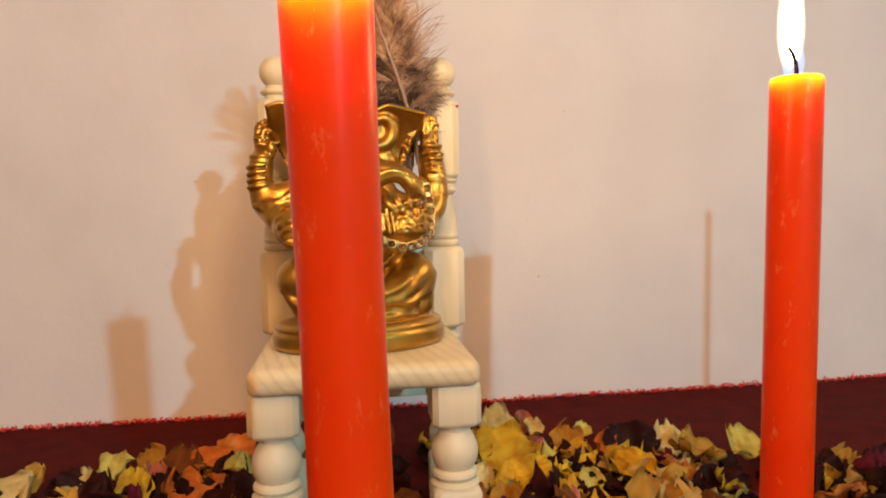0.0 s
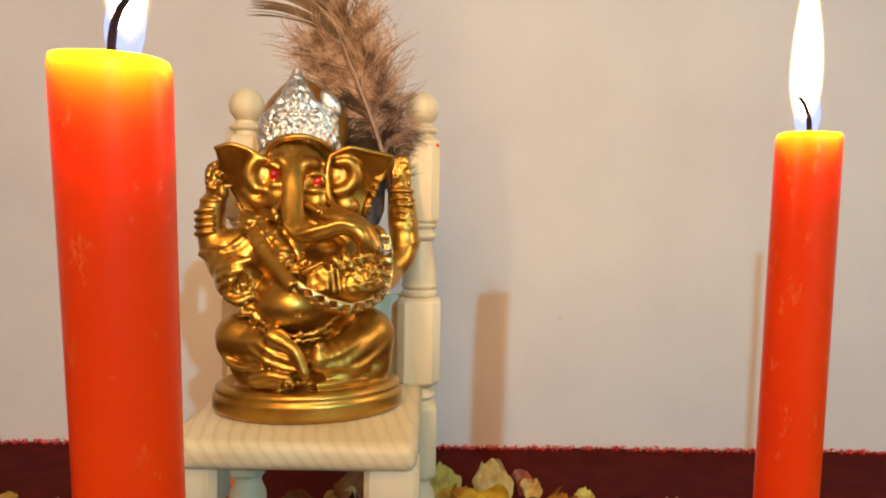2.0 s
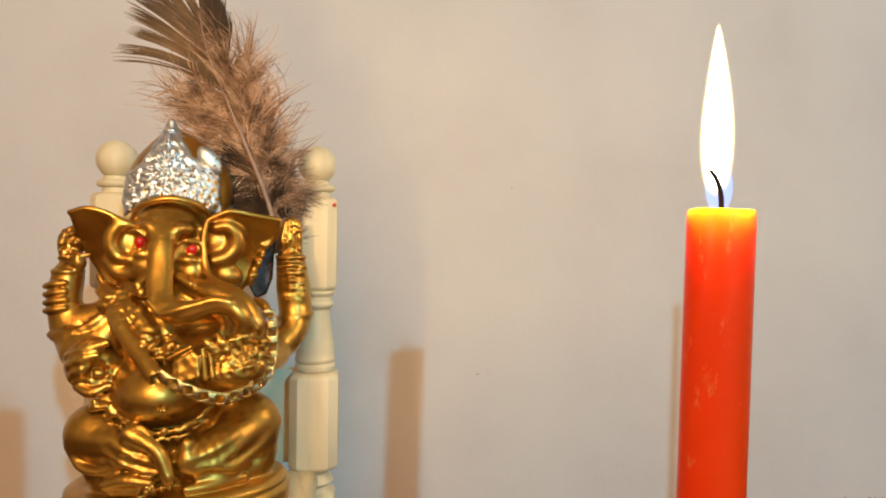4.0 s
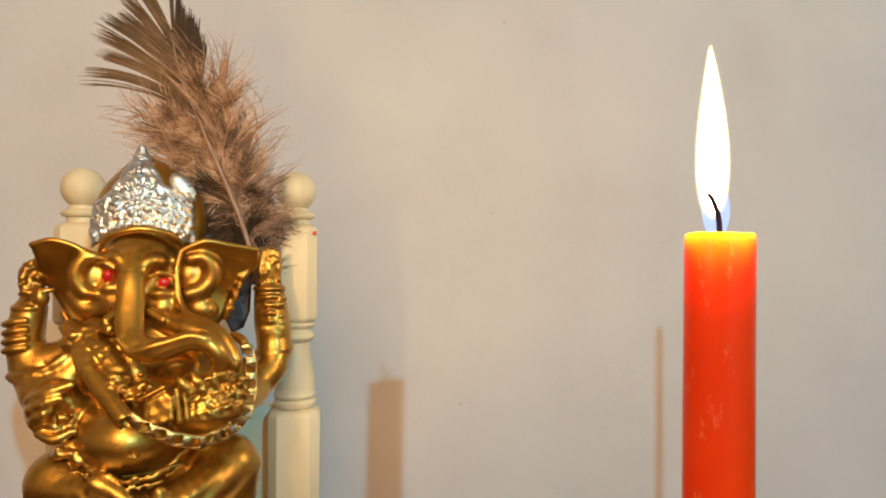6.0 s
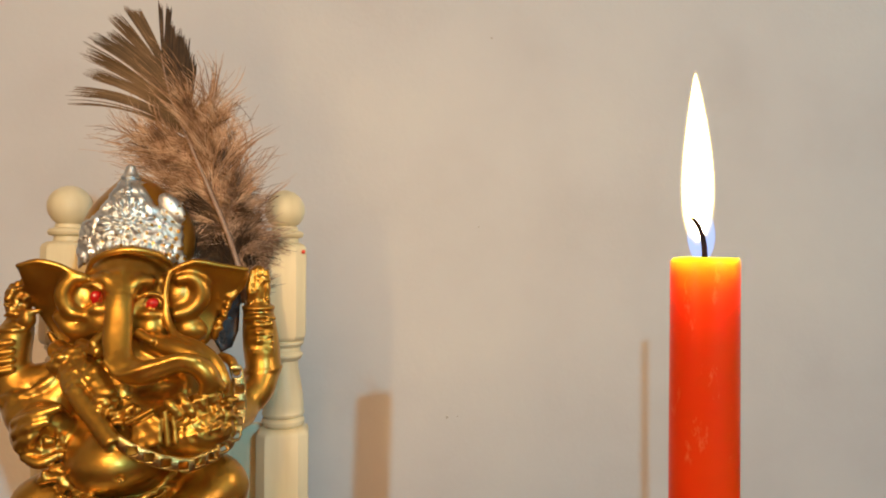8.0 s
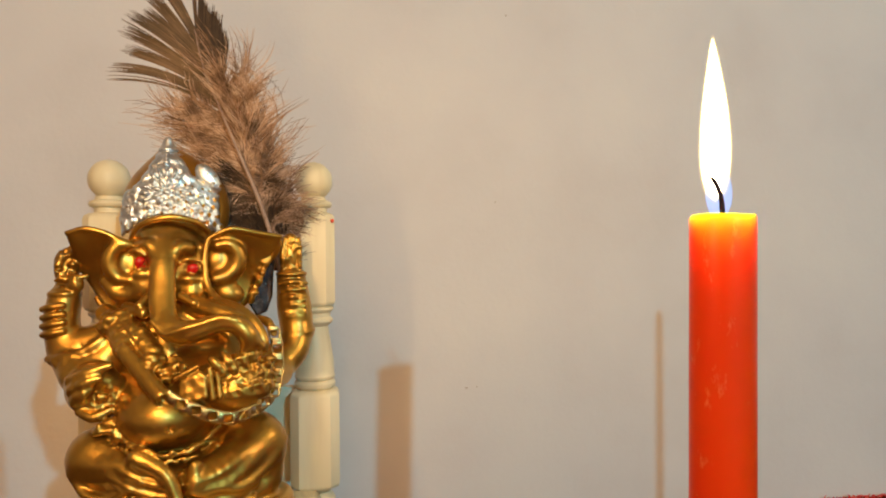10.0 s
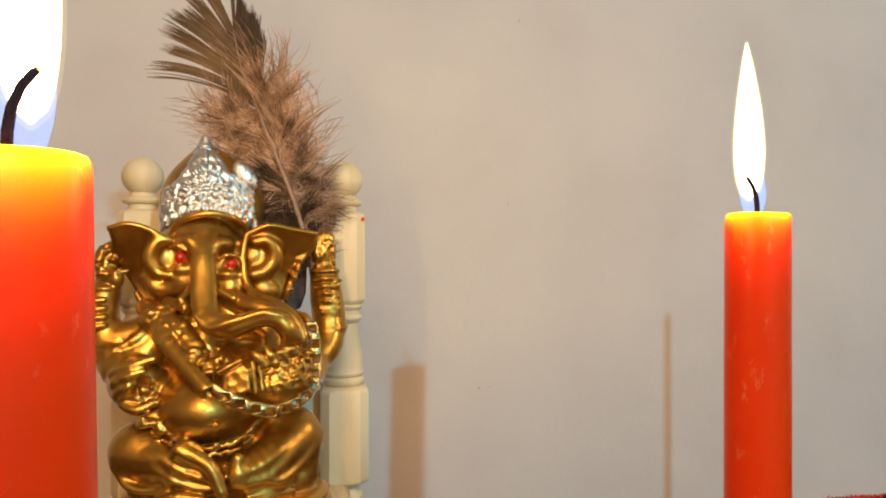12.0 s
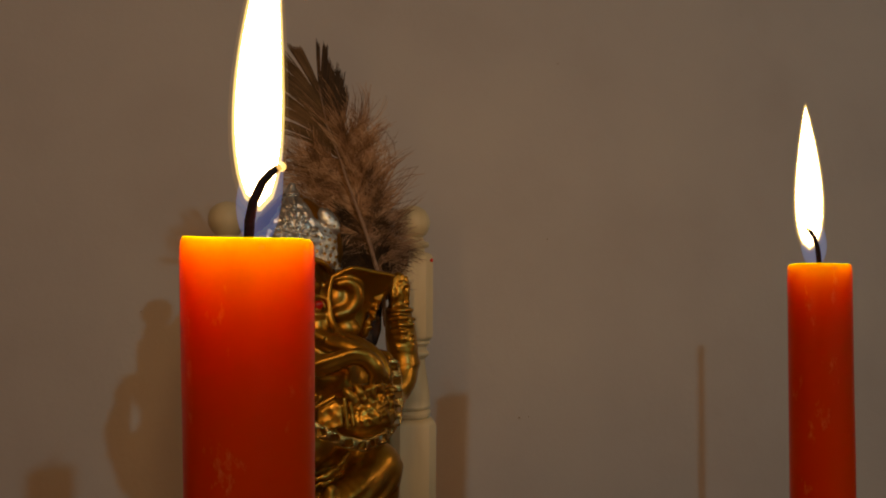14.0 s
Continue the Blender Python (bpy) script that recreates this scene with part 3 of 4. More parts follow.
    for i, z in enumerate((94.2, 91.0, 87.8, 84.6)):
        w = 5.6 - 0.9 * i
        limb([(42.8 - w, 14.6, z - 0.9), (42.4, 11.9 - 0.1 * i, z), (42.8 + w, 14.2, z - 1.0)], [0.8, 1.2, 0.8], 0.9)
    for i in range(18):
        ball((43 + rn.uniform(-4, 4), 11.9 + rn.uniform(0, 0.6), rn.uniform(79, 93)), (rn.uniform(0.7, 1.5), 0.7, rn.uniform(0.5, 1.0)), 0.8)
    ball((42.6, 20.4, 105), (4.9, 4.0, 9.8), 1.4)
    for i in range(4):
        limb([(39.2 + 2.2 * i, 17.2, 99), (39.0 + 2.2 * i, 16.6, 106), (39.9 + 1.9 * i, 17.6, 113.6 - 0.9 * abs(i - 1.4))], [1.1, 1.3, 1.0], 0.5)
    for i in range(34):
        ball((42.6 + rn.uniform(-4, 4), 16.2 + rn.uniform(-0.4, 0.8), rn.uniform(98, 111)), (rn.uniform(0.6, 1.3), 0.9, rn.uniform(0.5, 1.1)), 0.5)
    # blade between ear and arm: tarnished silver, dark reflections put into its colour
    sheet([(36.5, 108), (31, 103), (26, 96), (24.5, 86), (28, 79.5), (32.5, 81.5), (35, 88), (35.6, 98)], lambda X, Z: 22 + 0.3 * (X - 30) + 0.12 * (Z - 98), 1.2, 0.8, 0.6, 4)
    limb([(28, 4, 80), (31, -3, 79), (33, -6, 75)], [1.6, 1.8, 1.4], 0.8)
    # hand with the bowl of sweets
    ball((19, -8, 55.5), (14.2, 13.5, 8.4), 1.6)
    ball((19, -8, 61), (13.5, 10, 7.5), 2)
    limb([(35, 6, 58), (30, -3, 57), (24, -10, 58)], [6.4, 6, 5], 2)
    limb([(8.6, -17.5, 69.5), (11.0, -19.2, 67), (13.4, -19.6, 63.4)], [1.7, 2.0, 1.7], 0.6)
    limb([(13.2, -17.0, 70), (15.6, -18.6, 67), (17.4, -18.8, 63.8)], [1.5, 1.8, 1.5], 0.6)
    for i in range(64):
        x = rn.uniform(10, 31)
        ball((x, -15.0 + rn.uniform(-2, 1.5) + 0.02 * (x - 18) ** 2, rn.uniform(58, 69)), (rn.uniform(0.9, 2.6), 1.5, rn.uniform(0.8, 2.0)), 1.2)
    for i in range(4):
        limb([(22.5 + 2.3 * i, -17.5 + 1.1 * i, 61.5), (23.2 + 2.4 * i, -18.2 + 1.3 * i, 55.5)], [1.1, 1.3], 0.6)
    sheet([(-1.8, 56), (-1.2, 61.5), (5.6, 65), (8.2, 63), (8.6, 55), (1, 53)], lambda X, Z: -20.0 - 0.22 * (X - 3) + 0.16 * (Z - 58), 1.7, 1.2, 0.8)
    limb([(9.0, -20.5, 65), (10.2, -21.5, 54.5)], [0.9, 1.1], 0.5)
    limb([(11.6, -20.0, 63), (12.6, -21.2, 55)], [0.8, 1.0], 0.5)
    limb([(-2.5, -19.5, 62), (5, -20, 66)], [0.9, 0.9], 0.6)
    # flute: dark square sleeve, then the open tube
    limb([(-25, 6, 81.5), (-22.5, 0, 77), (-19.5, -5.5, 72.2)], [3.2, 4.2, 4.7], 0.4)
    limb([(-19.5, -9.0, 71.6), (-13, -16.4, 64), (-6.8, -23, 57)], [3.1, 3.1, 3.2], 0.4)
    hollow((-5.8, -24.2, 55.8), (2.4, 2.4, 2.4), 0.3)

    # ears: thin shells whose upper rim leans forward
    wavy = lambda x, y, z: 0.3 * sin(x * 0.42 + z * 0.3)
    left = [(-41, 114.6), (-34.5, 116.5), (-27.5, 114.8), (-20, 110.5), (-13, 107), (-13, 92), (-17, 90.5), (-22, 86.5), (-26.5, 84), (-30, 85.5), (-32.5, 90), (-36.8, 97.5), (-39.8, 105.5)]
    right = [(5, 108), (10, 113), (17.5, 116.6), (27, 115), (37.5, 113.4), (37, 109.6), (31.5, 102.5), (27.4, 95), (25.4, 88), (22.6, 83), (14, 85), (9, 91), (6, 99)]
    ear_y = lambda X, Z: 17.5 - 0.0165 * np.clip(Z - 89, 0, 40) ** 2 + 0.04 * np.abs(X + 6)
    sheet(left, ear_y, 1.9, 1.6, 1.6, ripple=wavy)
    sheet(right, ear_y, 1.9, 1.6, 1.6, ripple=wavy)
    # turned rims
    limb([(-40.6, 7.5, 114.4), (-34.5, 6.2, 116.0), (-27.5, 6.5, 114.2), (-21, 7, 110.4)], [0.9, 1.1, 1.1, 1.0], 0.8)
    limb([(-32, 15.5, 89.5), (-29.4, 14.5, 85.6), (-26, 13.0, 84.6), (-22, 11.0, 87), (-18, 8.5, 91), (-16, 7, 95)], [1.0, 1.4, 1.6, 1.7, 1.6, 1.2], 1.0)
    limb([(9.2, 6.5, 112.5), (17.5, 5.6, 116.0), (27, 6.6, 114.6), (37, 9.2, 113)], [1.0, 1.1, 1.1, 0.9], 0.8)
    limb([(37.4, 12, 111.4), (35.8, 14, 107.6), (33.6, 15, 103.5)], [0.8, 1.7, 1.0], 0.8)
    for i in range(16):
        q = i / 15
        ball((32 - 6.5 * q + rn.uniform(-0.6, 0.6), 14.8 - 0.6 * q + rn.uniform(-0.8, 0.8), 103.5 - 17 * q), (rn.uniform(0.9, 1.8), 1.3, rn.uniform(0.9, 1.5)), 0.9)
    # curled folds inside the ears
    ball((-21.5, 13.0, 103), (6, 4.6, 7), 2.5)
    ball((12.6, 12.4, 103), (6, 4.6, 7), 2.5)
    limb([(-20.5, 7.5, 110), (-24, 7.6, 109.2), (-26.4, 8.2, 105.5), (-26.2, 8.6, 101), (-23.6, 8.4, 97.4), (-19.6, 6.8, 96.4)], [1.8, 2.6, 3.0, 2.9, 2.4, 1.6], 2.6)
    limb([(-28, 12, 96), (-24, 11, 91.5), (-20, 9.5, 91)], [2.6, 3.2, 2.6], 2.5)
    limb([(12.4, 7.5, 109.5), (16.8, 8.0, 110), (20, 9.0, 106.5), (19.8, 9.6, 101.5), (16.6, 9.0, 97.6), (11.8, 7.6, 96.2)], [1.6, 2.6, 3.4, 3.7, 3.3, 2.2], 2.8)
    ball((16.6, 11.0, 90), (6.2, 4.6, 5.0), 3.0, turn=-15)
        # lobe edge that runs on as a hem across the shoulder
    limb([(8.8, 6.5, 111.5), (7.6, 6.2, 105), (7.9, 5.4, 98), (9.4, 3.6, 92), (12.6, 0.0, 88), (19.5, -5.0, 85.4), (25.4, -9, 80.4), (28.4, -11.8, 74), (28.8, -12.5, 70)], [1.1, 1.2, 1.3, 1.5, 1.6, 1.7, 1.9, 2.0, 1.4], 0.8)
    limb([(4, 3, 86), (12, -4, 84), (20, -8, 80.5), (25, -10.5, 74)], [4.0, 3.8, 3.6, 3.2], 1.6)
    # shade under the trunk, then head, brow, cheeks, trunk
    hollow((7, -7, 71), (11, 12, 6.0), 2.0)
    ball((-6.2, 23, 104), (17.5, 15, 16.5), 3)
    ball((-6.6, 17.5, 107.8), (14.2, 12.6, 12.2), 2.0)
    ball((-6.8, 15.5, 97), (13.4, 11.8, 13.5), 3)
    ball((-14.5, 11, 93), (5.0, 6, 7), 2.5)
    ball((3, 10, 91), (6, 7, 8), 2.5)
    limb([(-15.2, 7.0, 109.0), (-12.5, 4.6, 109.6), (-9.6, 3.4, 106)], [2.0, 2.4, 2.4], 3.2)
    limb([(1.6, 6.4, 108.6), (-1.6, 4.2, 108.6), (-4.6, 3.2, 105)], [2.0, 2.3, 2.2], 3.2)
    hollow((-16.2, 1.6, 103.2), (3.2, 3.6, 3.6), 2.2, turn=-18)
    hollow((3.0, 1.4, 100.8), (3.6, 3.4, 3.2), 2.2, turn=18)
    trunk = [(-7.6, 8, 108), (-7.5, 2.5, 102), (-7.4, -0.8, 95), (-7.3, -4, 88.6), (-6.4, -7.6, 82.6), (-3.8, -11, 79.0), (0.8, -13.2, 77.6), (6, -14.6, 78.6), (11, -15.4, 80.4), (15.4, -15.8, 80.8), (19.4, -15.8, 79.4), (22.2, -15.8, 76.4), (23.4, -15.6, 73.2)]
    limb(trunk, [5.6, 4.7, 4.4, 4.4, 4.6, 4.7, 4.5, 3.9, 3.5, 3.5, 3.7, 3.9, 3.3], 1.6)
    for dx in (-2.7, 2.7):
        limb([(-7.5 + dx, 0.6, 102), (-7.4 + dx, -3.0, 95), (-7.3 + dx, -6.2, 88.6), (-6.6 + dx * 0.9, -9.8, 83)], [1.4, 1.5, 1.6, 1.3], 2.2)
    limb([(-10.5, -12.2, 82), (-6, -15, 77.5), (0, -17.4, 79.4), (7, -18.0, 81.4), (13, -18.6, 83), (18.5, -18.4, 82)], [0.6, 0.8, 0.8, 0.7, 0.7, 0.6], 2.0)
    limb([(23, -16, 74), (20.8, -16.4, 70.4)], [2.6, 1.3], 1.0)
    limb([(24.2, -15.4, 75), (27.6, -15.2, 71.4)], [2.4, 1.4], 1.0)
    # eyes with lids and pouches
    ball((-15.9, 5.4, 103.4), (1.8, 1.5, 2.1), 0.3, 2, turn=-15)
    ball((3.2, 5.4, 100.6), (2.3, 1.5, 1.9), 0.3, 2, turn=15)
    limb([(-1.6, 4.4, 102.6), (1.6, 3.8, 104.2), (5.4, 5.4, 103.4), (7.2, 6.4, 101)], [0.7, 0.9, 0.9, 0.7], 0.5)
    limb([(-19.6, 6.0, 107.2), (-16.6, 4.6, 107.9), (-13.8, 4.4, 106)], [0.7, 0.9, 0.7], 0.5)
    ball((1.8, 4.8, 96.6), (3.4, 2.4, 1.7), 1.6)
    ball((-15.2, 6.2, 98.8), (2.8, 2.0, 1.7), 2.0)
    # tusks
    limb([(-11.5, 2, 91), (-15.4, -1.5, 87.2)], [2.0, 1.7], 0.8)
    limb([(-1, 1, 90), (3.6, -2.4, 87.4)], [1.9, 1.5], 0.8)
    limb([(-20, 5, 86), (-14, -2, 84.5)], [2.4, 2.2], 1.0)

    # crown: golden dome, silver front
    ball((-3.2, 29, 125), (21.2, 17.0, 22.0), 2)
    limb([(-4.2, 31, 130), (-4.4, 31, 138), (-5.6, 29, 144.5), (-6.2, 25.5, 150)], [16.5, 12.0, 6.8, 2.6], 3)
    dome_y = lambda X, Z: 28 - 17.8 * np.sqrt(np.clip(1 - ((X + 4.6) / 24.5) ** 2 - ((Z - 121) / 31.0) ** 2, 0.02, 1)) + 0.5

    def filigree(x, y, z):
        px, pz = x + 6.2, z - 129
        rr, aa = np.sqrt(px ** 2 + pz ** 2), np.arctan2(pz, px)
        return 0.4 * sin(rr * 1.5) * (0.5 + 0.5 * sin(aa * 9)) + 0.25 * sin(x * 1.3) * sin(z * 1.5 + x)

    sheet([(-23.5, 113), (-23.8, 122), (-22.4, 130), (-16.4, 135.4), (-12.6, 142.4), (-9.6, 147.5), (-3, 147.5), (0.5, 143), (3, 138), (8.8, 133), (12.8, 131), (13.4, 122.5), (15.5, 114), (9, 115.5), (3.5, 119.5), (-5, 121), (-15, 119.5)], dome_y, 2.0, 1.5, 1.0, 1, filigree)
    limb([(-19.5, 12.5, 112.5), (-17, 8.0, 116.4), (-12, 5.2, 119.0), (-5, 4.2, 120.4), (2.4, 5.4, 119.4), (7.4, 8.6, 117), (10.4, 12.5, 113)], [0.9, 1.1, 1.2, 1.3, 1.2, 1.1, 0.9], 0.8)
    for i in range(12):
        q = i / 11
        ball((-17 + 24 * q, 8.2 - 16 * q * (1 - q), 116.8 + 14.4 * q * (1 - q)), (0.9, 0.9, 0.8), 0.4)
    for zc, r in ((147.2, 4.6), (149.2, 3.8)):
        ball((-6.3, 23.2, zc), (r, r, 1.1), 0.5, 1)
    limb([(-6.3, 23.2, 150), (-6.3, 23.0, 152.6)], [3.1, 1.9], 0.5, 1)
    # one smooth bright leaf on the shoulder of the dome
    ball((9.2, 15.6, 137), (3.8, 2.7, 6.9), 0.6, 1, turn=36)

    def leaf(x0, z0, x1, z1, r0, r1, lift=2.4):
        on = lambda x, z, up: (x, float(dome_y(np.array(x), np.array(z))) - up, z)
        xm, zm = (x0 + x1) / 2, (z0 + z1) / 2
        limb([on(x0, z0, lift - 0.3), on(xm, zm, lift + 0.3), on(x1, z1, lift - 0.3)], [r0 * 0.62, (r0 + r1) * 0.42, r1 * 0.55], 0.2, 1)

    # a fan of leaves round the middle flower, scrolls beside it and a row of curled leaves below
    for ring, (ra, rb, num) in enumerate(((2.4, 5.4, 9), (6.2, 9.6, 13))):
        for i in range(num):
            a = math.pi * (-0.12 + 1.24 * i / (num - 1)) if ring else 2 * math.pi * i / num
            x1, z1 = -6.2 + rb * math.cos(a), 130.5 + rb * math.sin(a)
            if abs(x1 + 6.2) < 15 - (z1 - 124) * 0.6:
                leaf(-6.2 + ra * math.cos(a), 130.5 + ra * math.sin(a), x1, z1, 0.7, 1.2, 2.6)
    leaf(-7.0, 130.5, -5.4, 130.5, 1.3, 1.3, 2.8)
    for sx in (-1, 1):
        for cx, cz, r in ((9.6, 125.5, 3.0), (14.2, 123.5, 2.6), (4.0, 123.4, 2.4), (12.6, 130.0, 2.0)):
            for i in range(6):
                a0, a1 = 1.0 * i, 1.0 * (i + 1)
                ra, rb = r * (1 - 0.12 * i), r * (1 - 0.12 * (i + 1))
                leaf(-6.2 + sx * (cx + ra * math.cos(a0)), cz + ra * math.sin(a0), -6.2 + sx * (cx + rb * math.cos(a1)), cz + rb * math.sin(a1), 0.7, 0.7, 1.7)
    for i in range(12):
        x = -21.5 + 2.85 * i
        z = 121.2 - 0.018 * (x + 5.6) ** 2
        leaf(x, z, x + rn.uniform(-0.6, 0.6), z + 3.2, 1.3, 0.8, 2.0)
    for i in range(16):
        x = rn.uniform(-21, 10)
        z = rn.uniform(122, 141 - abs(x + 6.4) * 0.95)
        a, l = rn.uniform(0.3, 2.8), rn.uniform(1.6, 3.0)
        leaf(x, z, x + l * math.cos(a), z + l * math.sin(a), rn.uniform(0.7, 1.1), 0.5, 1.5)
    beads([(-6.4, 15.5, 146), (-6.4, 12.5, 142.5), (-6.2, 10.2, 140)], 1.2, 2.0, 1)

    # chain of square links hung across the lap
    path = [(-4.5, -24, 57), (-0.5, -25, 54.2), (8.4, -25.4, 49.8), (16.8, -24, 47.2), (25.5, -19.5, 49), (31.8, -13.5, 52.4), (34.2, -9, 61), (33.8, -7.5, 71.5), (32.2, -7, 78)]
    pts = [Vector(p) for p in path]
    run, links = 0.0, []
    for a, b in zip(pts, pts[1:]):
        n = max(1, round((b - a).length / 0.8))
        for i in range(n):
            p = a.lerp(b, i / n)
            run += (b - a).length / n
            flat = abs((b - a).normalized().z) < 0.75
            swell = 1.0 + 0.03 * math.sin(run * 2 * math.pi / 5.6)
            ball(tuple(p), (1.0, 0.9, 2.5 * swell) if flat else (2.4 * swell, 0.9, 1.0), 0.3, 3)
            if int(run / 5.6) > len(links):
                links.append(p)
    for p in links:
        s, g = window((p.x - 3, p.y - 4, p.z - 3), (p.x + 3, p.y + 3, p.z + 3), 1)
        cut(s, np.maximum(np.maximum(np.abs(g[0] - p.x) - 1.5, np.abs(g[2] - p.z) - 1.25), np.abs(g[1] - p.y + 1.2) - 2.2).astype(np.float32), 0.25)

    # crinkled relief of the jewellery, hands and bowl
    gx, gy, gz = np.meshgrid(ax[0], ax[1], ax[2], indexing="ij", sparse=True)
    crinkle = np.zeros(dims, np.float32)
    for i in range(7):
        a, b = rn.uniform(0, 6.28), rn.uniform(-0.9, 0.9)
        f = rn.uniform(0.35, 0.95)
        kx, ky, kz = f * math.cos(a) * math.cos(b), f * math.sin(b), f * math.sin(a) * math.cos(b)
        crinkle += np.abs(sin(gx * kx + gy * ky + gz * kz + rn.uniform(0, 6.28)))
    crinkle = 0.5 * (crinkle / 7 - 0.64)
    fine = np.zeros(dims, np.float32)
    for i in range(5):
        a, b = rn.uniform(0, 6.28), rn.uniform(-0.7, 0.7)
        f = rn.uniform(1.0, 1.9)
        kx, ky, kz = f * math.cos(a) * math.cos(b), f * math.sin(b), f * math.sin(a) * math.cos(b)
        fine += np.abs(sin(gx * kx + gy * ky + gz * kz + rn.uniform(0, 6.28)))
    crinkle += 0.13 * (fine / 5 - 0.64)
    zone = np.full(dims, 0.07, np.float32)
    for (cx, cy, cz), (rx, ry, rz), amp in (((-30, -7, 57), (11, 9, 11), 1.5), ((20, -14, 62), (16, 12, 11), 3.0), ((3, -21, 58), (8, 5, 7), 1.3), ((-17, -2, 76), (11, 16, 11), 2.2), ((-4, -14, 65), (9, 9, 7), 2.2), ((43, 16, 105), (7, 8, 11), 1.4), ((-42, 14, 100), (7, 8, 10), 1.4), ((43, 12, 88), (7, 6, 8), 0.9), ((29, 14, 95), (5, 6, 11), 1.8), ((-38, 5, 69), (11, 9, 5), 1.4), ((-24, -13, 43), (8, 9, 6), 1.5), ((-4, -24, 36), (22, 8, 5), 1.2), ((-12, -22, 24), (14, 6, 9), 0.8)):
        q = ((gx - cx) / rx) ** 2 + ((gy - cy) / ry) ** 2 + ((gz - cz) / rz) ** 2
        zone = np.maximum(zone, amp * np.clip(1.6 * (1 - q), 0, 1))
    near = np.abs(field) < 4
    field[near] += (crinkle * zone)[near]

    # flecks of gold left in the silver
    fleck = (sin(gx * 1.1 + 0.6 * gz) * sin(gz * 1.3 - 0.7 * gx + 1.0) + 0.25 * sin(gx * 2.9) + 0.02 * (gx - 6) - 0.03 * (gz - 122)) > 0.50
    kind[(kind == 1) & fleck] = 0

    # the surface of the solid
    ins = field < 0
    mixed = np.zeros(np.array(dims) - 1, bool)
    total = np.zeros(mixed.shape, np.int8)
    corners = [(i, j, l) for i in (0, 1) for j in (0, 1) for l in (0, 1)]
    view = lambda arr, c: arr[c[0]:arr.shape[0] - 1 + c[0], c[1]:arr.shape[1] - 1 + c[1], c[2]:arr.shape[2] - 1 + c[2]]
    for c in corners:
        total += view(ins, c)
    mixed = (total > 0) & (total < 8)
    cells = np.argwhere(mixed)
    index = -np.ones(mixed.shape, np.int64)
    index[mixed] = np.arange(len(cells))
    acc, cnt = np.zeros((len(cells), 3)), np.zeros(len(cells))
    for c in corners:
        for axis in range(3):
            if c[axis]:
                continue
            e = list(c)
            e[axis] = 1
            f0 = field[cells[:, 0] + c[0], cells[:, 1] + c[1], cells[:, 2] + c[2]]
            f1 = field[cells[:, 0] + e[0], cells[:, 1] + e[1], cells[:, 2] + e[2]]
            hit = (f0 < 0) != (f1 < 0)
            t = np.where(hit, f0 / np.where(hit, f0 - f1, 1), 0)
            p = np.tile(np.array(c, float), (len(cells), 1))
            p[:, axis] = t
            acc += p * hit[:, None]
            cnt += hit
    verts = (cells + acc / cnt[:, None]) * H + lo
    quads = []
    for axis in range(3):
        u, v = (axis + 1) % 3, (axis + 2) % 3
        a = np.take(ins, range(0, dims[axis] - 1), axis)
        b = np.take(ins, range(1, dims[axis]), axis)
        at = np.argwhere(a != b)
        at = at[(at[:, u] > 0) & (at[:, v] > 0) & (at[:, u] < dims[u] - 1) & (at[:, v] < dims[v] - 1)]
        flip = ins[at[:, 0], at[:, 1], at[:, 2]]
        du, dv = np.eye(3, dtype=int)[u], np.eye(3, dtype=int)[v]
        q = np.stack([index[tuple((at - o).T)] for o in (du + dv, dv, 0 * du, du)], 1)
        q[~flip] = q[~flip][:, ::-1]
        quads.append(q)
    quads = np.concatenate(quads)
    me = bpy.data.meshes.new("golden_statue")
    me.from_pydata((verts * 0.001).tolist(), [], quads.tolist())
    for mm in (GOLD, SILVER, GEM, BRASS, DARK_SILVER):
        me.materials.append(mm)
    cc = cells[quads[:, 0]]
    me.polygons.foreach_set("material_index", kind[cc[:, 0], cc[:, 1], cc[:, 2]].astype(np.int32))
    me.polygons.foreach_set("use_smooth", np.ones(len(quads), bool))
    ob = new("golden_statue", me)
    ob.location, ob.rotation_euler = (0.030, 0.352, 0.1010), (0, 0, radians(10))
    return tagged(ob, "golden elephant-headed figurine with a silver crown, seated on the chair", "statue")


statue()


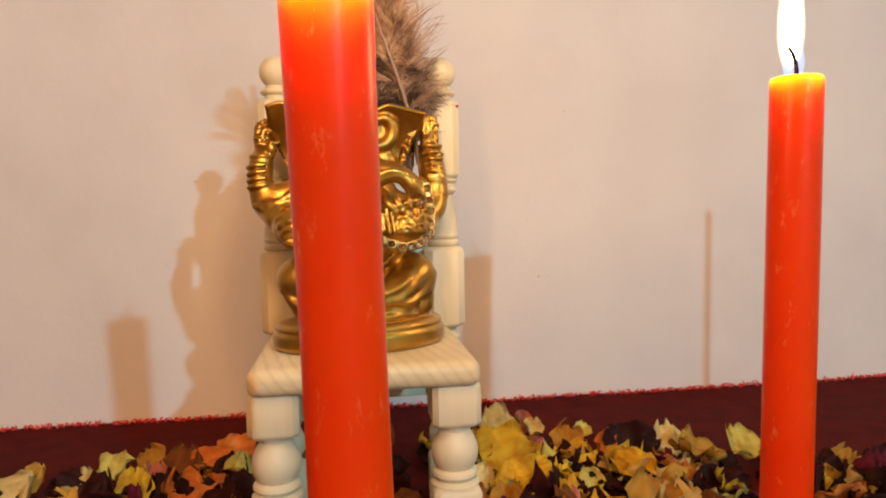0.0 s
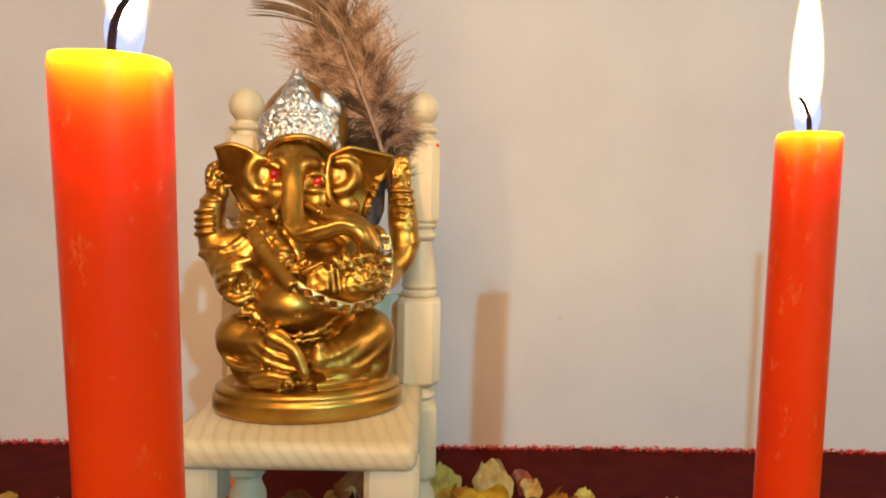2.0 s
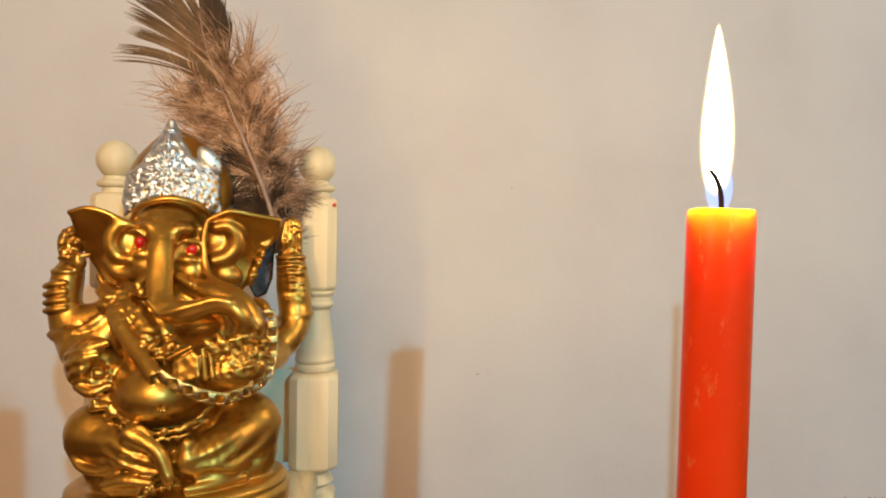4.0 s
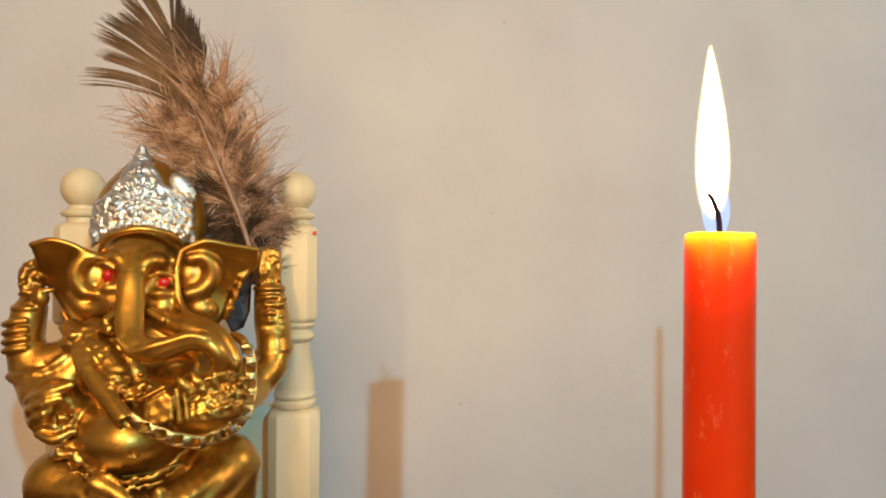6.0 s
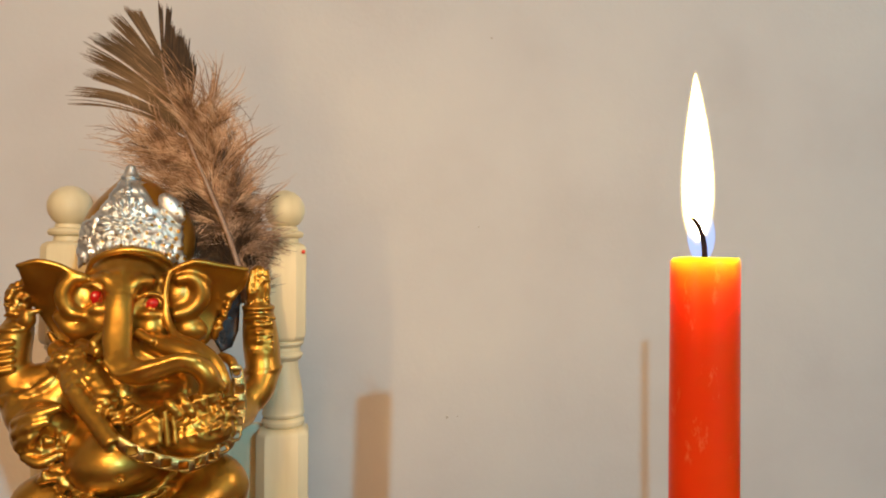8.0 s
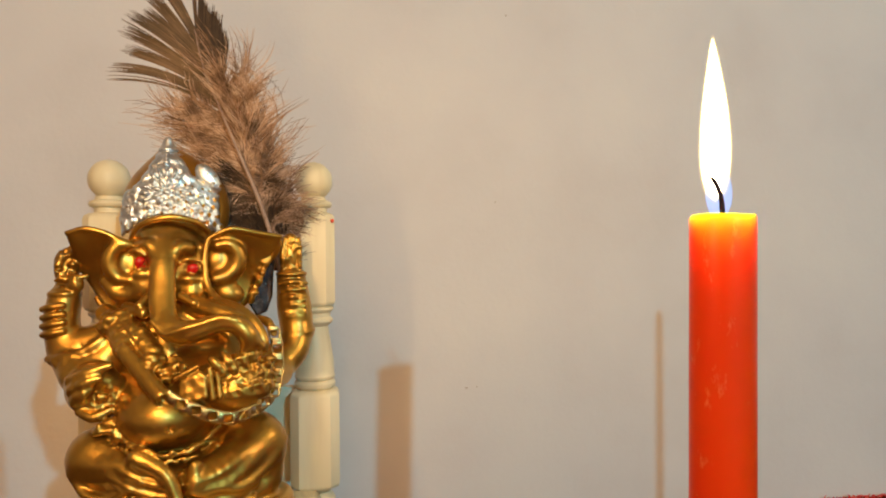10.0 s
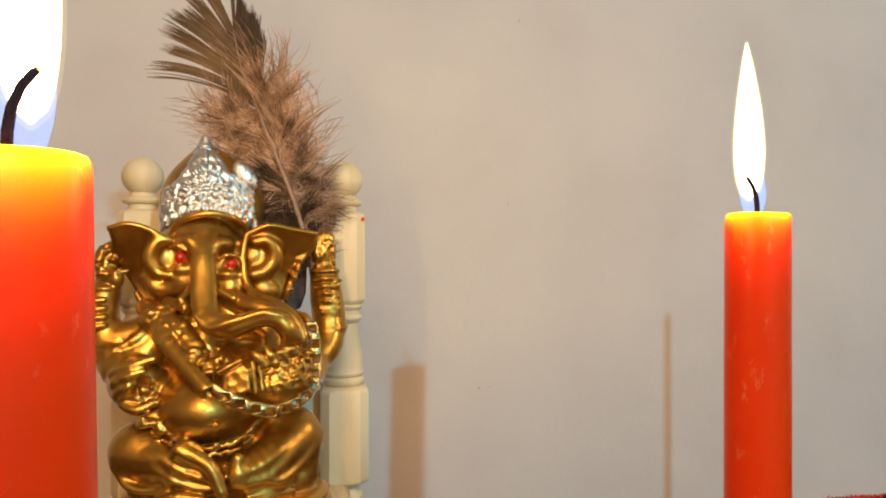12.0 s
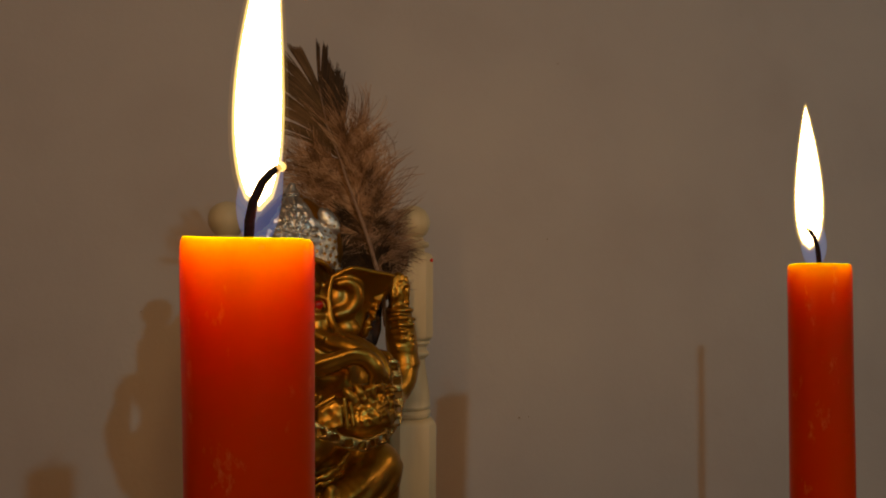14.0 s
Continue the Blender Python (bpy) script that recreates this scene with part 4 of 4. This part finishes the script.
# ---- candles ----
def candle(name_label, x, y, height, radius, flame_mat, bend, flame_h, flame_w, lean, seed, tip=(0.0, 0.0), shift=0.0, flare=0.0, slope=0.0):
    c = thing("candle", name_label, "candle", (x, y, 0.0025), group="candles")
    c.rotation_euler = (-tip[1], tip[0], 0)
    bm = bmesh.new()
    n, rings = 40, []
    prof = [(radius * 0.9, 0.0), (radius, 0.002)] + [(radius, z) for z in np.linspace(0.02, height - 0.006, 22)] + [(radius * 0.998, height - 0.0024), (radius * 0.985, height - 0.0009), (radius * 0.95, height - 0.0001), (radius * 0.88, height - 0.0007), (radius * 0.80, height - 0.004), (radius * 0.70, height - 0.009), (radius * 0.56, height - 0.015), (radius * 0.40, height - 0.022), (radius * 0.2, height - 0.030)]
    for r, z in prof:
        ring = []
        for i in range(n):
            a = 2 * math.pi * i / n
            rr = r * (1 + flare * max(0.0, 1 - (height - z) / 0.075) ** 1.2) * (1 + 0.008 * noise.noise((math.cos(a) * 1.5 + seed, math.sin(a) * 1.5, z * 30)))
            zz = z + (0.0003 * math.sin(a * 2 + seed) + 0.0003 * math.sin(a + 1.0 + seed)) * (1 if z > height - 0.0015 else 0) - slope * math.cos(a) * max(0.0, 1 - (height - z) / 0.006)
            ring.append(bm.verts.new((rr * math.cos(a), rr * math.sin(a), zz)))
        rings.append(ring)
    ring_faces(bm, rings)
    bm.faces.new(rings[0][::-1])
    bm.faces.new(rings[-1])
    part("wax_body", bm, WAX, c, "glossy orange-red wax with pale scuffs")
    # wick, bent over at the tip
    top = height - 0.003
    bm = bmesh.new()
    pts = [(0, 0, top - 0.028), (0.0, 0, top + 0.003), (0.0002 * bend, 0, top + 0.0065), (0.0009 * bend, -0.0002, top + 0.0098), (0.0024 * bend, -0.0005, top + 0.0130), (0.0042 * bend, -0.0008, top + 0.0150), (0.0057 * bend, -0.001, top + 0.0158)]
    tube(bm, pts, (0.00095, 0.0009, 0.0009, 0.00085, 0.0008, 0.0007, 0.00055), 8)
    wick = part("wick", bm, WICK, c)
    bm = bmesh.new()
    bmesh.ops.create_uvsphere(bm, u_segments=12, v_segments=8, radius=0.0009, matrix=Matrix.Translation(pts[-1]))
    part("ember", bm, emitter("ember", (1.0, 0.55, 0.15), 6.0), wick, "glowing wick tip")

    def teardrop(bm, h0, h1, w, grow, bias):
        m = 24
        rr = []
        for k in range(m + 1):
            f = k / m
            z = h0 + (h1 - h0) * f
            r = grow + w * (math.sin(math.pi * min(1.0, f ** bias)) ** 0.85 if 0 < f < 1 else 0.0)
            cx = shift + lean * (0.25 + (f - 0.15) ** 2) * 0.010
            rr.append([bm.verts.new((cx + r * math.cos(2 * math.pi * i / 20), r * 0.9 * math.sin(2 * math.pi * i / 20), z)) for i in range(20)])
        ring_faces(bm, rr)
        bm.faces.new(rr[0][::-1])
        bm.faces.new(rr[-1])

    fl = thing("flame", "tall bright yellow-white candle flame", "flame", (0, 0, 0))
    fl.parent = c
    del fl["category"]
    bm = bmesh.new()
    teardrop(bm, top + 0.0095, top + flame_h, flame_w, 0.0001, 0.60)
    part("flame_core", bm, flame_mat, fl, at=(0, flame_w + 0.0012, 0))
    bm = bmesh.new()
    teardrop(bm, top + 0.0085, top + flame_h + 0.001, flame_w + 0.0004, 0.0003, 0.60)
    part("flame_skin", bm, FLAME_SKIN, fl, at=(0, flame_w + 0.0012, 0))
    bm = bmesh.new()
    teardrop(bm, top + 0.0075, top + flame_h + 0.002, flame_w + 0.0009, 0.0005, 0.60)
    part("flame_fringe", bm, FLAME_FRINGE, fl, at=(0, flame_w + 0.0012, 0))
    bm = bmesh.new()
    teardrop(bm, top + 0.0012, top + 0.024, flame_w * 0.84, 0.0006, 0.80)
    part("blue_base", bm, FLAME_BLUE, fl, "blue translucent flame base", at=(0, flame_w * 0.5 + 0.0012, 0))
    return c


candle("lit orange-red candle with a long flame on the red cloth", 0.0258, 0.1946, 0.2167, 0.0107, FLAME_MAT, 1.0, 0.064, 0.0040, 0.5, 2, (-0.0223, -0.0149), flare=0.07, slope=0.0005)
candle("lit orange-red candle with a pointed flame beside dried petals", 0.2106, 0.2869, 0.2160, 0.0106, FLAME_MAT_R, -1.0, 0.0635, 0.0045, -0.15, 7, (0.0226, 0.0134), 0.0012)

# incense stick beyond the picture's edge, whose shadow falls on the wall
inc = thing("incense_stick", "thin dark incense stick in a small wooden holder", "incense stick", (0.388, 0.30, 0.0025))
bm = bmesh.new()
tube(bm, [(0, 0, 0.004), (0.001, 0, 0.12), (0.002, 0, 0.243)], (0.0022, 0.0026, 0.0024), 8)
part("stick", bm, STICK, inc)
bm = bmesh.new()
lathe(bm, [(0.014, 0.0), (0.015, 0.003), (0.011, 0.008), (0.004, 0.011)])
part("holder", bm, WOOD, inc)


# ---- feather ----
def feather():
    f = thing("feather", "fluffy brown feather with a dark tip, tucked behind the statue", "feather")
    rng = random.Random(11)
    key = [Vector(p) for p in ((0.0640, 0.3930, 0.1900), (0.0620, 0.3905, 0.2050), (0.0590, 0.3885, 0.2170), (0.0555, 0.3860, 0.2285), (0.0505, 0.3825, 0.2420), (0.0446, 0.3785, 0.2565), (0.0405, 0.3745, 0.2680), (0.0355, 0.3725, 0.2795), (0.0326, 0.3720, 0.2920), (0.0314, 0.3720, 0.2990))]

    def at(s):
        u = s * (len(key) - 1)
        i = min(len(key) - 2, int(u))
        p = key[i].lerp(key[i + 1], u - i)
        a, b = max(0, i - 1), min(len(key) - 1, i + 2)
        return p, (key[b] - key[a]).normalized()

    bm = bmesh.new()
    ss = [k / 24 for k in range(25)]
    tube(bm, [at(s)[0] + Vector((0, -0.0022, 0)) for s in ss], [0.0012 * (1 - s) ** 1.1 + 0.0001 for s in ss], 7)
    part("shaft", bm, SHAFT, f)

    def barb(bm, s, side, length, angle, curl, width, droop, wob):
        """One thin curved strand: angle from the shaft, then bent by curl."""
        p, d = at(s)
        out = Vector((side, 0, 0))
        out = (out - d * out.dot(d)).normalized()
        dep = d.cross(out)
        n = 8
        rows = []
        cur = p.copy()
        for k in range(n + 1):
            q = k / n
            a = angle + curl * q + wob * math.sin(q * 5 + s * 60)
            step = (out * math.sin(a) + d * math.cos(a) + dep * droop * q).normalized()
            w = width * (1 - q) ** 0.5 + 0.00005
            across = (d * math.sin(a) - out * math.cos(a)).normalized() * w
            rows.append((bm.verts.new(cur - across), bm.verts.new(cur + across + dep * w * 0.5)))
            cur = cur + step * (length / n)
        for a_, b_ in zip(rows, rows[1:]):
            bm.faces.new((a_[0], a_[1], b_[1], b_[0]))

    # stiff dark vane at the tip, its barbs held together in clumps
    bm = bmesh.new()
    for c in range(9):
        q0 = (c + 0.5) / 9
        ang0 = 0.66 - 0.50 * q0 + rng.uniform(-0.04, 0.04)
        len0 = (0.049 - 0.027 * q0) * rng.uniform(0.92, 1.06)
        curl0 = 0.66 * (1 - q0) ** 1.1 + rng.uniform(-0.05, 0.08)
        dep0 = rng.uniform(-0.2, 0.2)
        for k in range(30):
            u = k / 29
            s = 0.66 + 0.34 * (c + u) / 9
            barb(bm, s, -1, len0 * (1 - 0.12 * u) * rng.uniform(0.9, 1.03), ang0 - 0.05 * (u - 0.5), curl0 + rng.uniform(-0.03, 0.03), 0.00030, dep0, 0.01)
    tagged(part("tip_vane", bm, VANE_BROWN, f, "olive-brown stiff vane fanned to one side", smooth=False), kind="stuff")
    bm = bmesh.new()
    for c in range(7):
        q0 = (c + 0.5) / 7
        ang0 = 0.46 - 0.30 * q0 + rng.uniform(-0.06, 0.06)
        len0 = (0.034 - 0.012 * q0) * rng.uniform(0.85, 1.08)
        dep0 = rng.uniform(-0.2, 0.2)
        for k in range(26):
            u = k / 25
            s = 0.66 + 0.34 * (c + u) / 7
            barb(bm, s, 1, len0 * rng.uniform(0.9, 1.04), ang0 - 0.05 * (u - 0.5), 0.04, 0.00030, dep0, 0.01)
    tagged(part("tip_vane", bm, VANE, f, "dark brown stiff vane", smooth=False), kind="stuff")
    # loose tan down along the middle, gathered in tufts
    bm = bmesh.new()
    for side in (-1, 1):
        for tuft in range(86):
            s0 = rng.uniform(0.34, 0.66)
            q = (s0 - 0.34) / 0.44
            L0 = (0.037 if side > 0 else 0.034) * (0.80 + 0.25 * math.sin(math.pi * q)) * rng.uniform(0.4, 1.15)
            a0 = (rng.uniform(0.55, 1.3) if side > 0 else rng.uniform(0.7, 1.45))
            c0, d0, w0 = rng.uniform(-1.8, 0.7), rng.uniform(-0.6, 0.6), rng.uniform(-0.55, 0.55)
            for k in range(18):
                barb(bm, s0 + rng.uniform(-0.012, 0.012), side, L0 * rng.uniform(0.45, 1.08), a0 + rng.uniform(-0.08, 0.08), c0 + rng.uniform(-0.10, 0.10), rng.uniform(0.00007, 0.00017), d0 + rng.uniform(-0.2, 0.2), w0 + rng.uniform(-0.08, 0.08))
    tagged(part("down", bm, DOWN, f, "loose tan-brown down", smooth=False), kind="stuff")
    # dense darker fluff towards the foot
    bm = bmesh.new()
    for tuft in range(105):
        side = 1 if rng.random() < 0.6 else -1
        s0 = rng.uniform(0.07, 0.47)
        L0 = (0.025 if side > 0 else 0.022) * rng.uniform(0.5, 1.05) * min(1.0, 0.5 + 2.2 * s0)
        a0, c0, d0, w0 = rng.uniform(0.5, 1.9), rng.uniform(-1.3, 1.3), rng.uniform(-0.8, 0.4), rng.uniform(-0.5, 0.5)
        for k in range(22):
            barb(bm, max(0.0, s0 + rng.uniform(-0.015, 0.015)), side, L0 * rng.uniform(0.6, 1.1), a0 + rng.uniform(-0.2, 0.2), c0 + rng.uniform(-0.3, 0.3), rng.uniform(0.00007, 0.00017), d0 + rng.uniform(-0.25, 0.25), w0 + rng.uniform(-0.1, 0.1))
    dark = bmesh.new()
    for tuft in range(64):
        side = -1 if rng.random() < 0.78 else 1
        s0 = rng.uniform(0.10, 0.40)
        L0 = (0.024 if side < 0 else 0.019) * rng.uniform(0.5, 1.05)
        a0, c0, d0 = rng.uniform(0.5, 1.7), rng.uniform(-1.0, 1.0), (rng.uniform(-0.1, 0.6) if side < 0 else rng.uniform(-0.8, 0.2))
        for k in range(20):
            barb(dark, s0 + rng.uniform(-0.015, 0.015), side, L0 * rng.uniform(0.6, 1.1), a0 + rng.uniform(-0.2, 0.2), c0 + rng.uniform(-0.3, 0.3), rng.uniform(0.00010, 0.00022), d0 + rng.uniform(-0.2, 0.2), 0.1)
    tagged(part("dark_fluff", dark, VANE, f, "near-black fluff beside the shaft", smooth=False), kind="stuff")
    tagged(part("fluff", bm, FLUFF, f, "dense grey-brown fluff", smooth=False), kind="stuff")
    return f


feather()


# ---- dried petals ----
PETAL_COLOURS = {
    "yellow": (0.62, 0.38, 0.020), "ochre": (0.50, 0.27, 0.036), "cream": (0.66, 0.52, 0.20), "maroon": (0.022, 0.005, 0.005), "pink": (0.44, 0.15, 0.12),
    "brown": (0.20, 0.072, 0.022), "lime": (0.54, 0.46, 0.10), "orange": (0.54, 0.17, 0.03), "purple": (0.12, 0.010, 0.028)}
PETAL_MATS = {}
for nm, (r, g, b) in PETAL_COLOURS.items():
    PETAL_MATS[nm] = surface("petal_" + nm, [(0.28, (r * 0.55, g * 0.42, b * 0.4)), (0.5, (r, g, b)), (0.78, (min(1, r * 1.15), min(1, g * 1.22), min(1, b * 1.5)))], 75, 0.6, bump=0.5, bump_scale=160, stretch=(1, 0.35, 1), vary=0.2, sss=0.15, sss_radius=(1, 0.6, 0.2), sss_scale=0.002, depth=0.0015)


for m in [CLOTH] + list(PETAL_MATS.values()):
    m.node_tree.nodes["Principled BSDF"].inputs["Specular IOR Level"].default_value = 0.14


def petal_mesh(seed):
    rng = random.Random(seed)
    bm = bmesh.new()
    nu, nv = 14, 14
    L = rng.uniform(0.029, 0.034)
    W = L * rng.uniform(0.85, 1.2)
    cup, curl, twist = rng.uniform(-0.3, 1.1), rng.uniform(-0.7, 1.5), rng.uniform(-0.6, 0.6)
    o, ruffle, pleats = rng.uniform(0, 50), rng.uniform(0.5, 1.3), rng.uniform(2.0, 3.6)
    rows_t, rows_b = [], []
    for j in range(nv + 1):
        v = j / nv
        w = W * (math.sin(math.pi * (0.05 + 0.885 * v ** 0.8)) ** 0.55) * 0.5
        rt, rb = [], []
        for i in range(nu + 1):
            u = 2 * i / nu - 1
            edge, tip = abs(u) ** 2, max(0.0, v - 0.55) / 0.45
            x = u * w * (1 - 0.15 * abs(cup) * edge) * (1 + 0.16 * noise.noise((v * 4.0 + o, 3.0 if u > 0 else 7.0, 0.5)))
            y = L * (v - 0.5) - 0.0045 * edge * v + 0.0030 * noise.noise((u * 2.4 + o, v * 3, 1.0)) * (edge + tip) * 0.7
            z = cup * 0.006 * edge + curl * 0.007 * max(0, v - 0.35) ** 1.6 * 2.4 + twist * u * (v - 0.5) * 0.009
            z += 0.0070 * noise.noise((u * 1.3 + o, v * 1.7, 4.0)) + 0.0040 * (0.5 - abs(noise.noise((u * 2.2 + o, v * 2.6, 9.0))) * 2)
            z += 0.0022 * (0.4 - abs(noise.noise((u * 4.5 + o, v * 3.0, 2.0))) * 2) + 0.0010 * math.sin(pleats * 3.1 * u + o) * v
            z += ruffle * 0.0022 * (edge * edge * math.sin(11 * v + o) + tip * math.sin(6.5 * u + 2 * o))
            rt.append(bm.verts.new((x, y, z)))
            rb.append(bm.verts.new((x, y, z - 0.0003)))
        rows_t.append(rt)
        rows_b.append(rb)
    ring_faces(bm, rows_t, closed=False)
    ring_faces(bm, [r[::-1] for r in rows_b], closed=False)
    for j in range(nv):
        bm.faces.new((rows_t[j][0], rows_t[j + 1][0], rows_b[j + 1][0], rows_b[j][0]))
        bm.faces.new((rows_t[j + 1][-1], rows_t[j][-1], rows_b[j][-1], rows_b[j + 1][-1]))
    for row_t, row_b in ((rows_t[0], rows_b[0]), (rows_t[-1][::-1], rows_b[-1][::-1])):
        for i in range(nu):
            bm.faces.new((row_t[i + 1], row_t[i], row_b[i], row_b[i + 1]))
    bmesh.ops.recalc_face_normals(bm, faces=bm.faces)
    me = bpy.data.meshes.new("dried_petal")
    bm.to_mesh(me)
    bm.free()
    me.polygons.foreach_set("use_smooth", [True] * len(me.polygons))
    return me


SHAPES = [petal_mesh(100 + i) for i in range(16)]
TINTED = {}
TELL = {"yellow": "curled dry yellow rose petal", "ochre": "brittle ochre-brown rose petal", "cream": "pale cream dried rose petal", "maroon": "dark maroon dried rose petal", "pink": "faded pink dried rose petal",
        "brown": "shrivelled brown dried rose petal", "lime": "pale greenish yellow dried petal", "orange": "dull orange dried rose petal", "purple": "deep purple-red dried petal"}


def petal(x, y, z, tint, shape, tilt, turn, size=1.0, spin=0.0):
    key = (tint, shape)
    if key not in TINTED:
        me = SHAPES[shape].copy()
        me.materials.append(PETAL_MATS[tint])
        TINTED[key] = me
    ob = new("dried_petal", TINTED[key])
    ob.matrix_basis = pose(x, y, z, tilt[0], tilt[1], turn) @ pose(0, 0, 0, 0, 0, spin) @ Matrix.Scale(size, 4)
    tagged(ob, TELL[tint] + " on the red cloth", "petal", "dried petals on the cloth")


prng = random.Random(21)
# the petals that lie on top of the heap: place, colour, size
TOP_PETALS = [
    (-0.162, 0.415, "cream", 0.87), (-0.156, 0.428, "ochre", 0.5), (-0.13, 0.425, "cream", 0.76), (-0.135, 0.401, "ochre", 0.66), (-0.117, 0.446, "lime", 0.64), (-0.102, 0.461, "ochre", 0.67),
    (-0.078, 0.437, "brown", 1.11), (-0.093, 0.402, "yellow", 0.77), (-0.064, 0.391, "orange", 1.04), (-0.047, 0.463, "orange", 0.8), (-0.041, 0.431, "lime", 0.63), (-0.087, 0.419, "pink", 0.6),
    (-0.039, 0.4, "maroon", 0.63), (-0.111, 0.4, "maroon", 0.66), (-0.09, 0.387, "purple", 0.51), (-0.061, 0.443, "orange", 0.65), (0.123, 0.475, "cream", 0.92), (0.143, 0.475, "pink", 0.47),
    (0.148, 0.465, "cream", 0.49), (0.143, 0.435, "pink", 0.39), (0.12, 0.422, "yellow", 1.04), (0.105, 0.43, "purple", 0.55), (0.095, 0.387, "cream", 0.65), (0.117, 0.372, "yellow", 0.91),
    (0.161, 0.435, "ochre", 0.82), (0.181, 0.458, "lime", 0.41), (0.162, 0.414, "yellow", 0.71), (0.183, 0.425, "orange", 0.51), (0.199, 0.42, "maroon", 1), (0.139, 0.393, "lime", 0.67),
    (0.222, 0.419, "cream", 0.7), (0.185, 0.387, "yellow", 0.87), (0.234, 0.399, "ochre", 0.88), (0.262, 0.399, "lime", 0.71), (0.136, 0.361, "pink", 0.49), (0.152, 0.343, "yellow", 0.81),
    (0.179, 0.345, "ochre", 0.91), (0.156, 0.378, "lime", 0.5), (0.201, 0.364, "ochre", 0.73), (0.219, 0.352, "maroon", 0.76), (0.102, 0.356, "ochre", 0.82), (0.136, 0.404, "maroon", 0.58),
    (0.289, 0.396, "cream", 0.59), (0.304, 0.37, "ochre", 0.58), (0.038, 0.461, "brown", 0.8), (0.043, 0.415, "maroon", 0.72), (0.093, 0.469, "lime", 0.69), (0.034, 0.408, "ochre", 0.7),
]
for i, (x, y, tint, size) in enumerate(TOP_PETALS):
    petal(x, y, 0.012 + 0.003 * prng.random(), tint, (i * 5) % 16, (prng.uniform(4, 46), prng.uniform(-24, 24)), prng.uniform(-35, 35), size * 1.06, prng.uniform(-70, 70))
MIX = ["yellow"] * 3 + ["ochre"] * 4 + ["cream"] * 2 + ["maroon"] * 12 + ["brown"] * 5 + ["lime"] * 1 + ["orange"] * 2 + ["purple"] * 3
EDGE = ((-0.26, 0.385), (-0.16, 0.425), (-0.05, 0.458), (0.12, 0.468), (0.2, 0.424), (0.26, 0.398), (0.36, 0.365))


def heap_edge(x):
    for (x0, y0), (x1, y1) in zip(EDGE, EDGE[1:]):
        if x <= x1:
            return y0 + (y1 - y0) * (x - x0) / (x1 - x0)
    return EDGE[-1][1]


for i in range(255):
    x = prng.uniform(-0.25, 0.35)
    back = heap_edge(x) - 0.008
    y = prng.uniform(0.325, back) if i % 8 else prng.uniform(0.24, 0.33)
    if math.hypot(x - 0.0208, y - 0.1927) < 0.03 or math.hypot(x - 0.2144, y - 0.289) < 0.028:
        continue
    if any(abs(x - lx) < 0.022 and abs(y - ly) < 0.022 for lx in (-0.007, 0.07, -0.011, 0.078) for ly in (0.3185, 0.3995)):
        continue
    layer = prng.choice((0.005, 0.007, 0.009, 0.011)) * (0.75 if y > back - 0.03 else 1.0)
    tint = "maroon" if x < 0 and prng.random() < 0.5 else prng.choice(MIX)
    petal(x, y, layer, tint, prng.randrange(16), (prng.uniform(-20, 34), prng.uniform(-26, 26)), prng.uniform(0, 360), prng.uniform(0.75, 1.0))
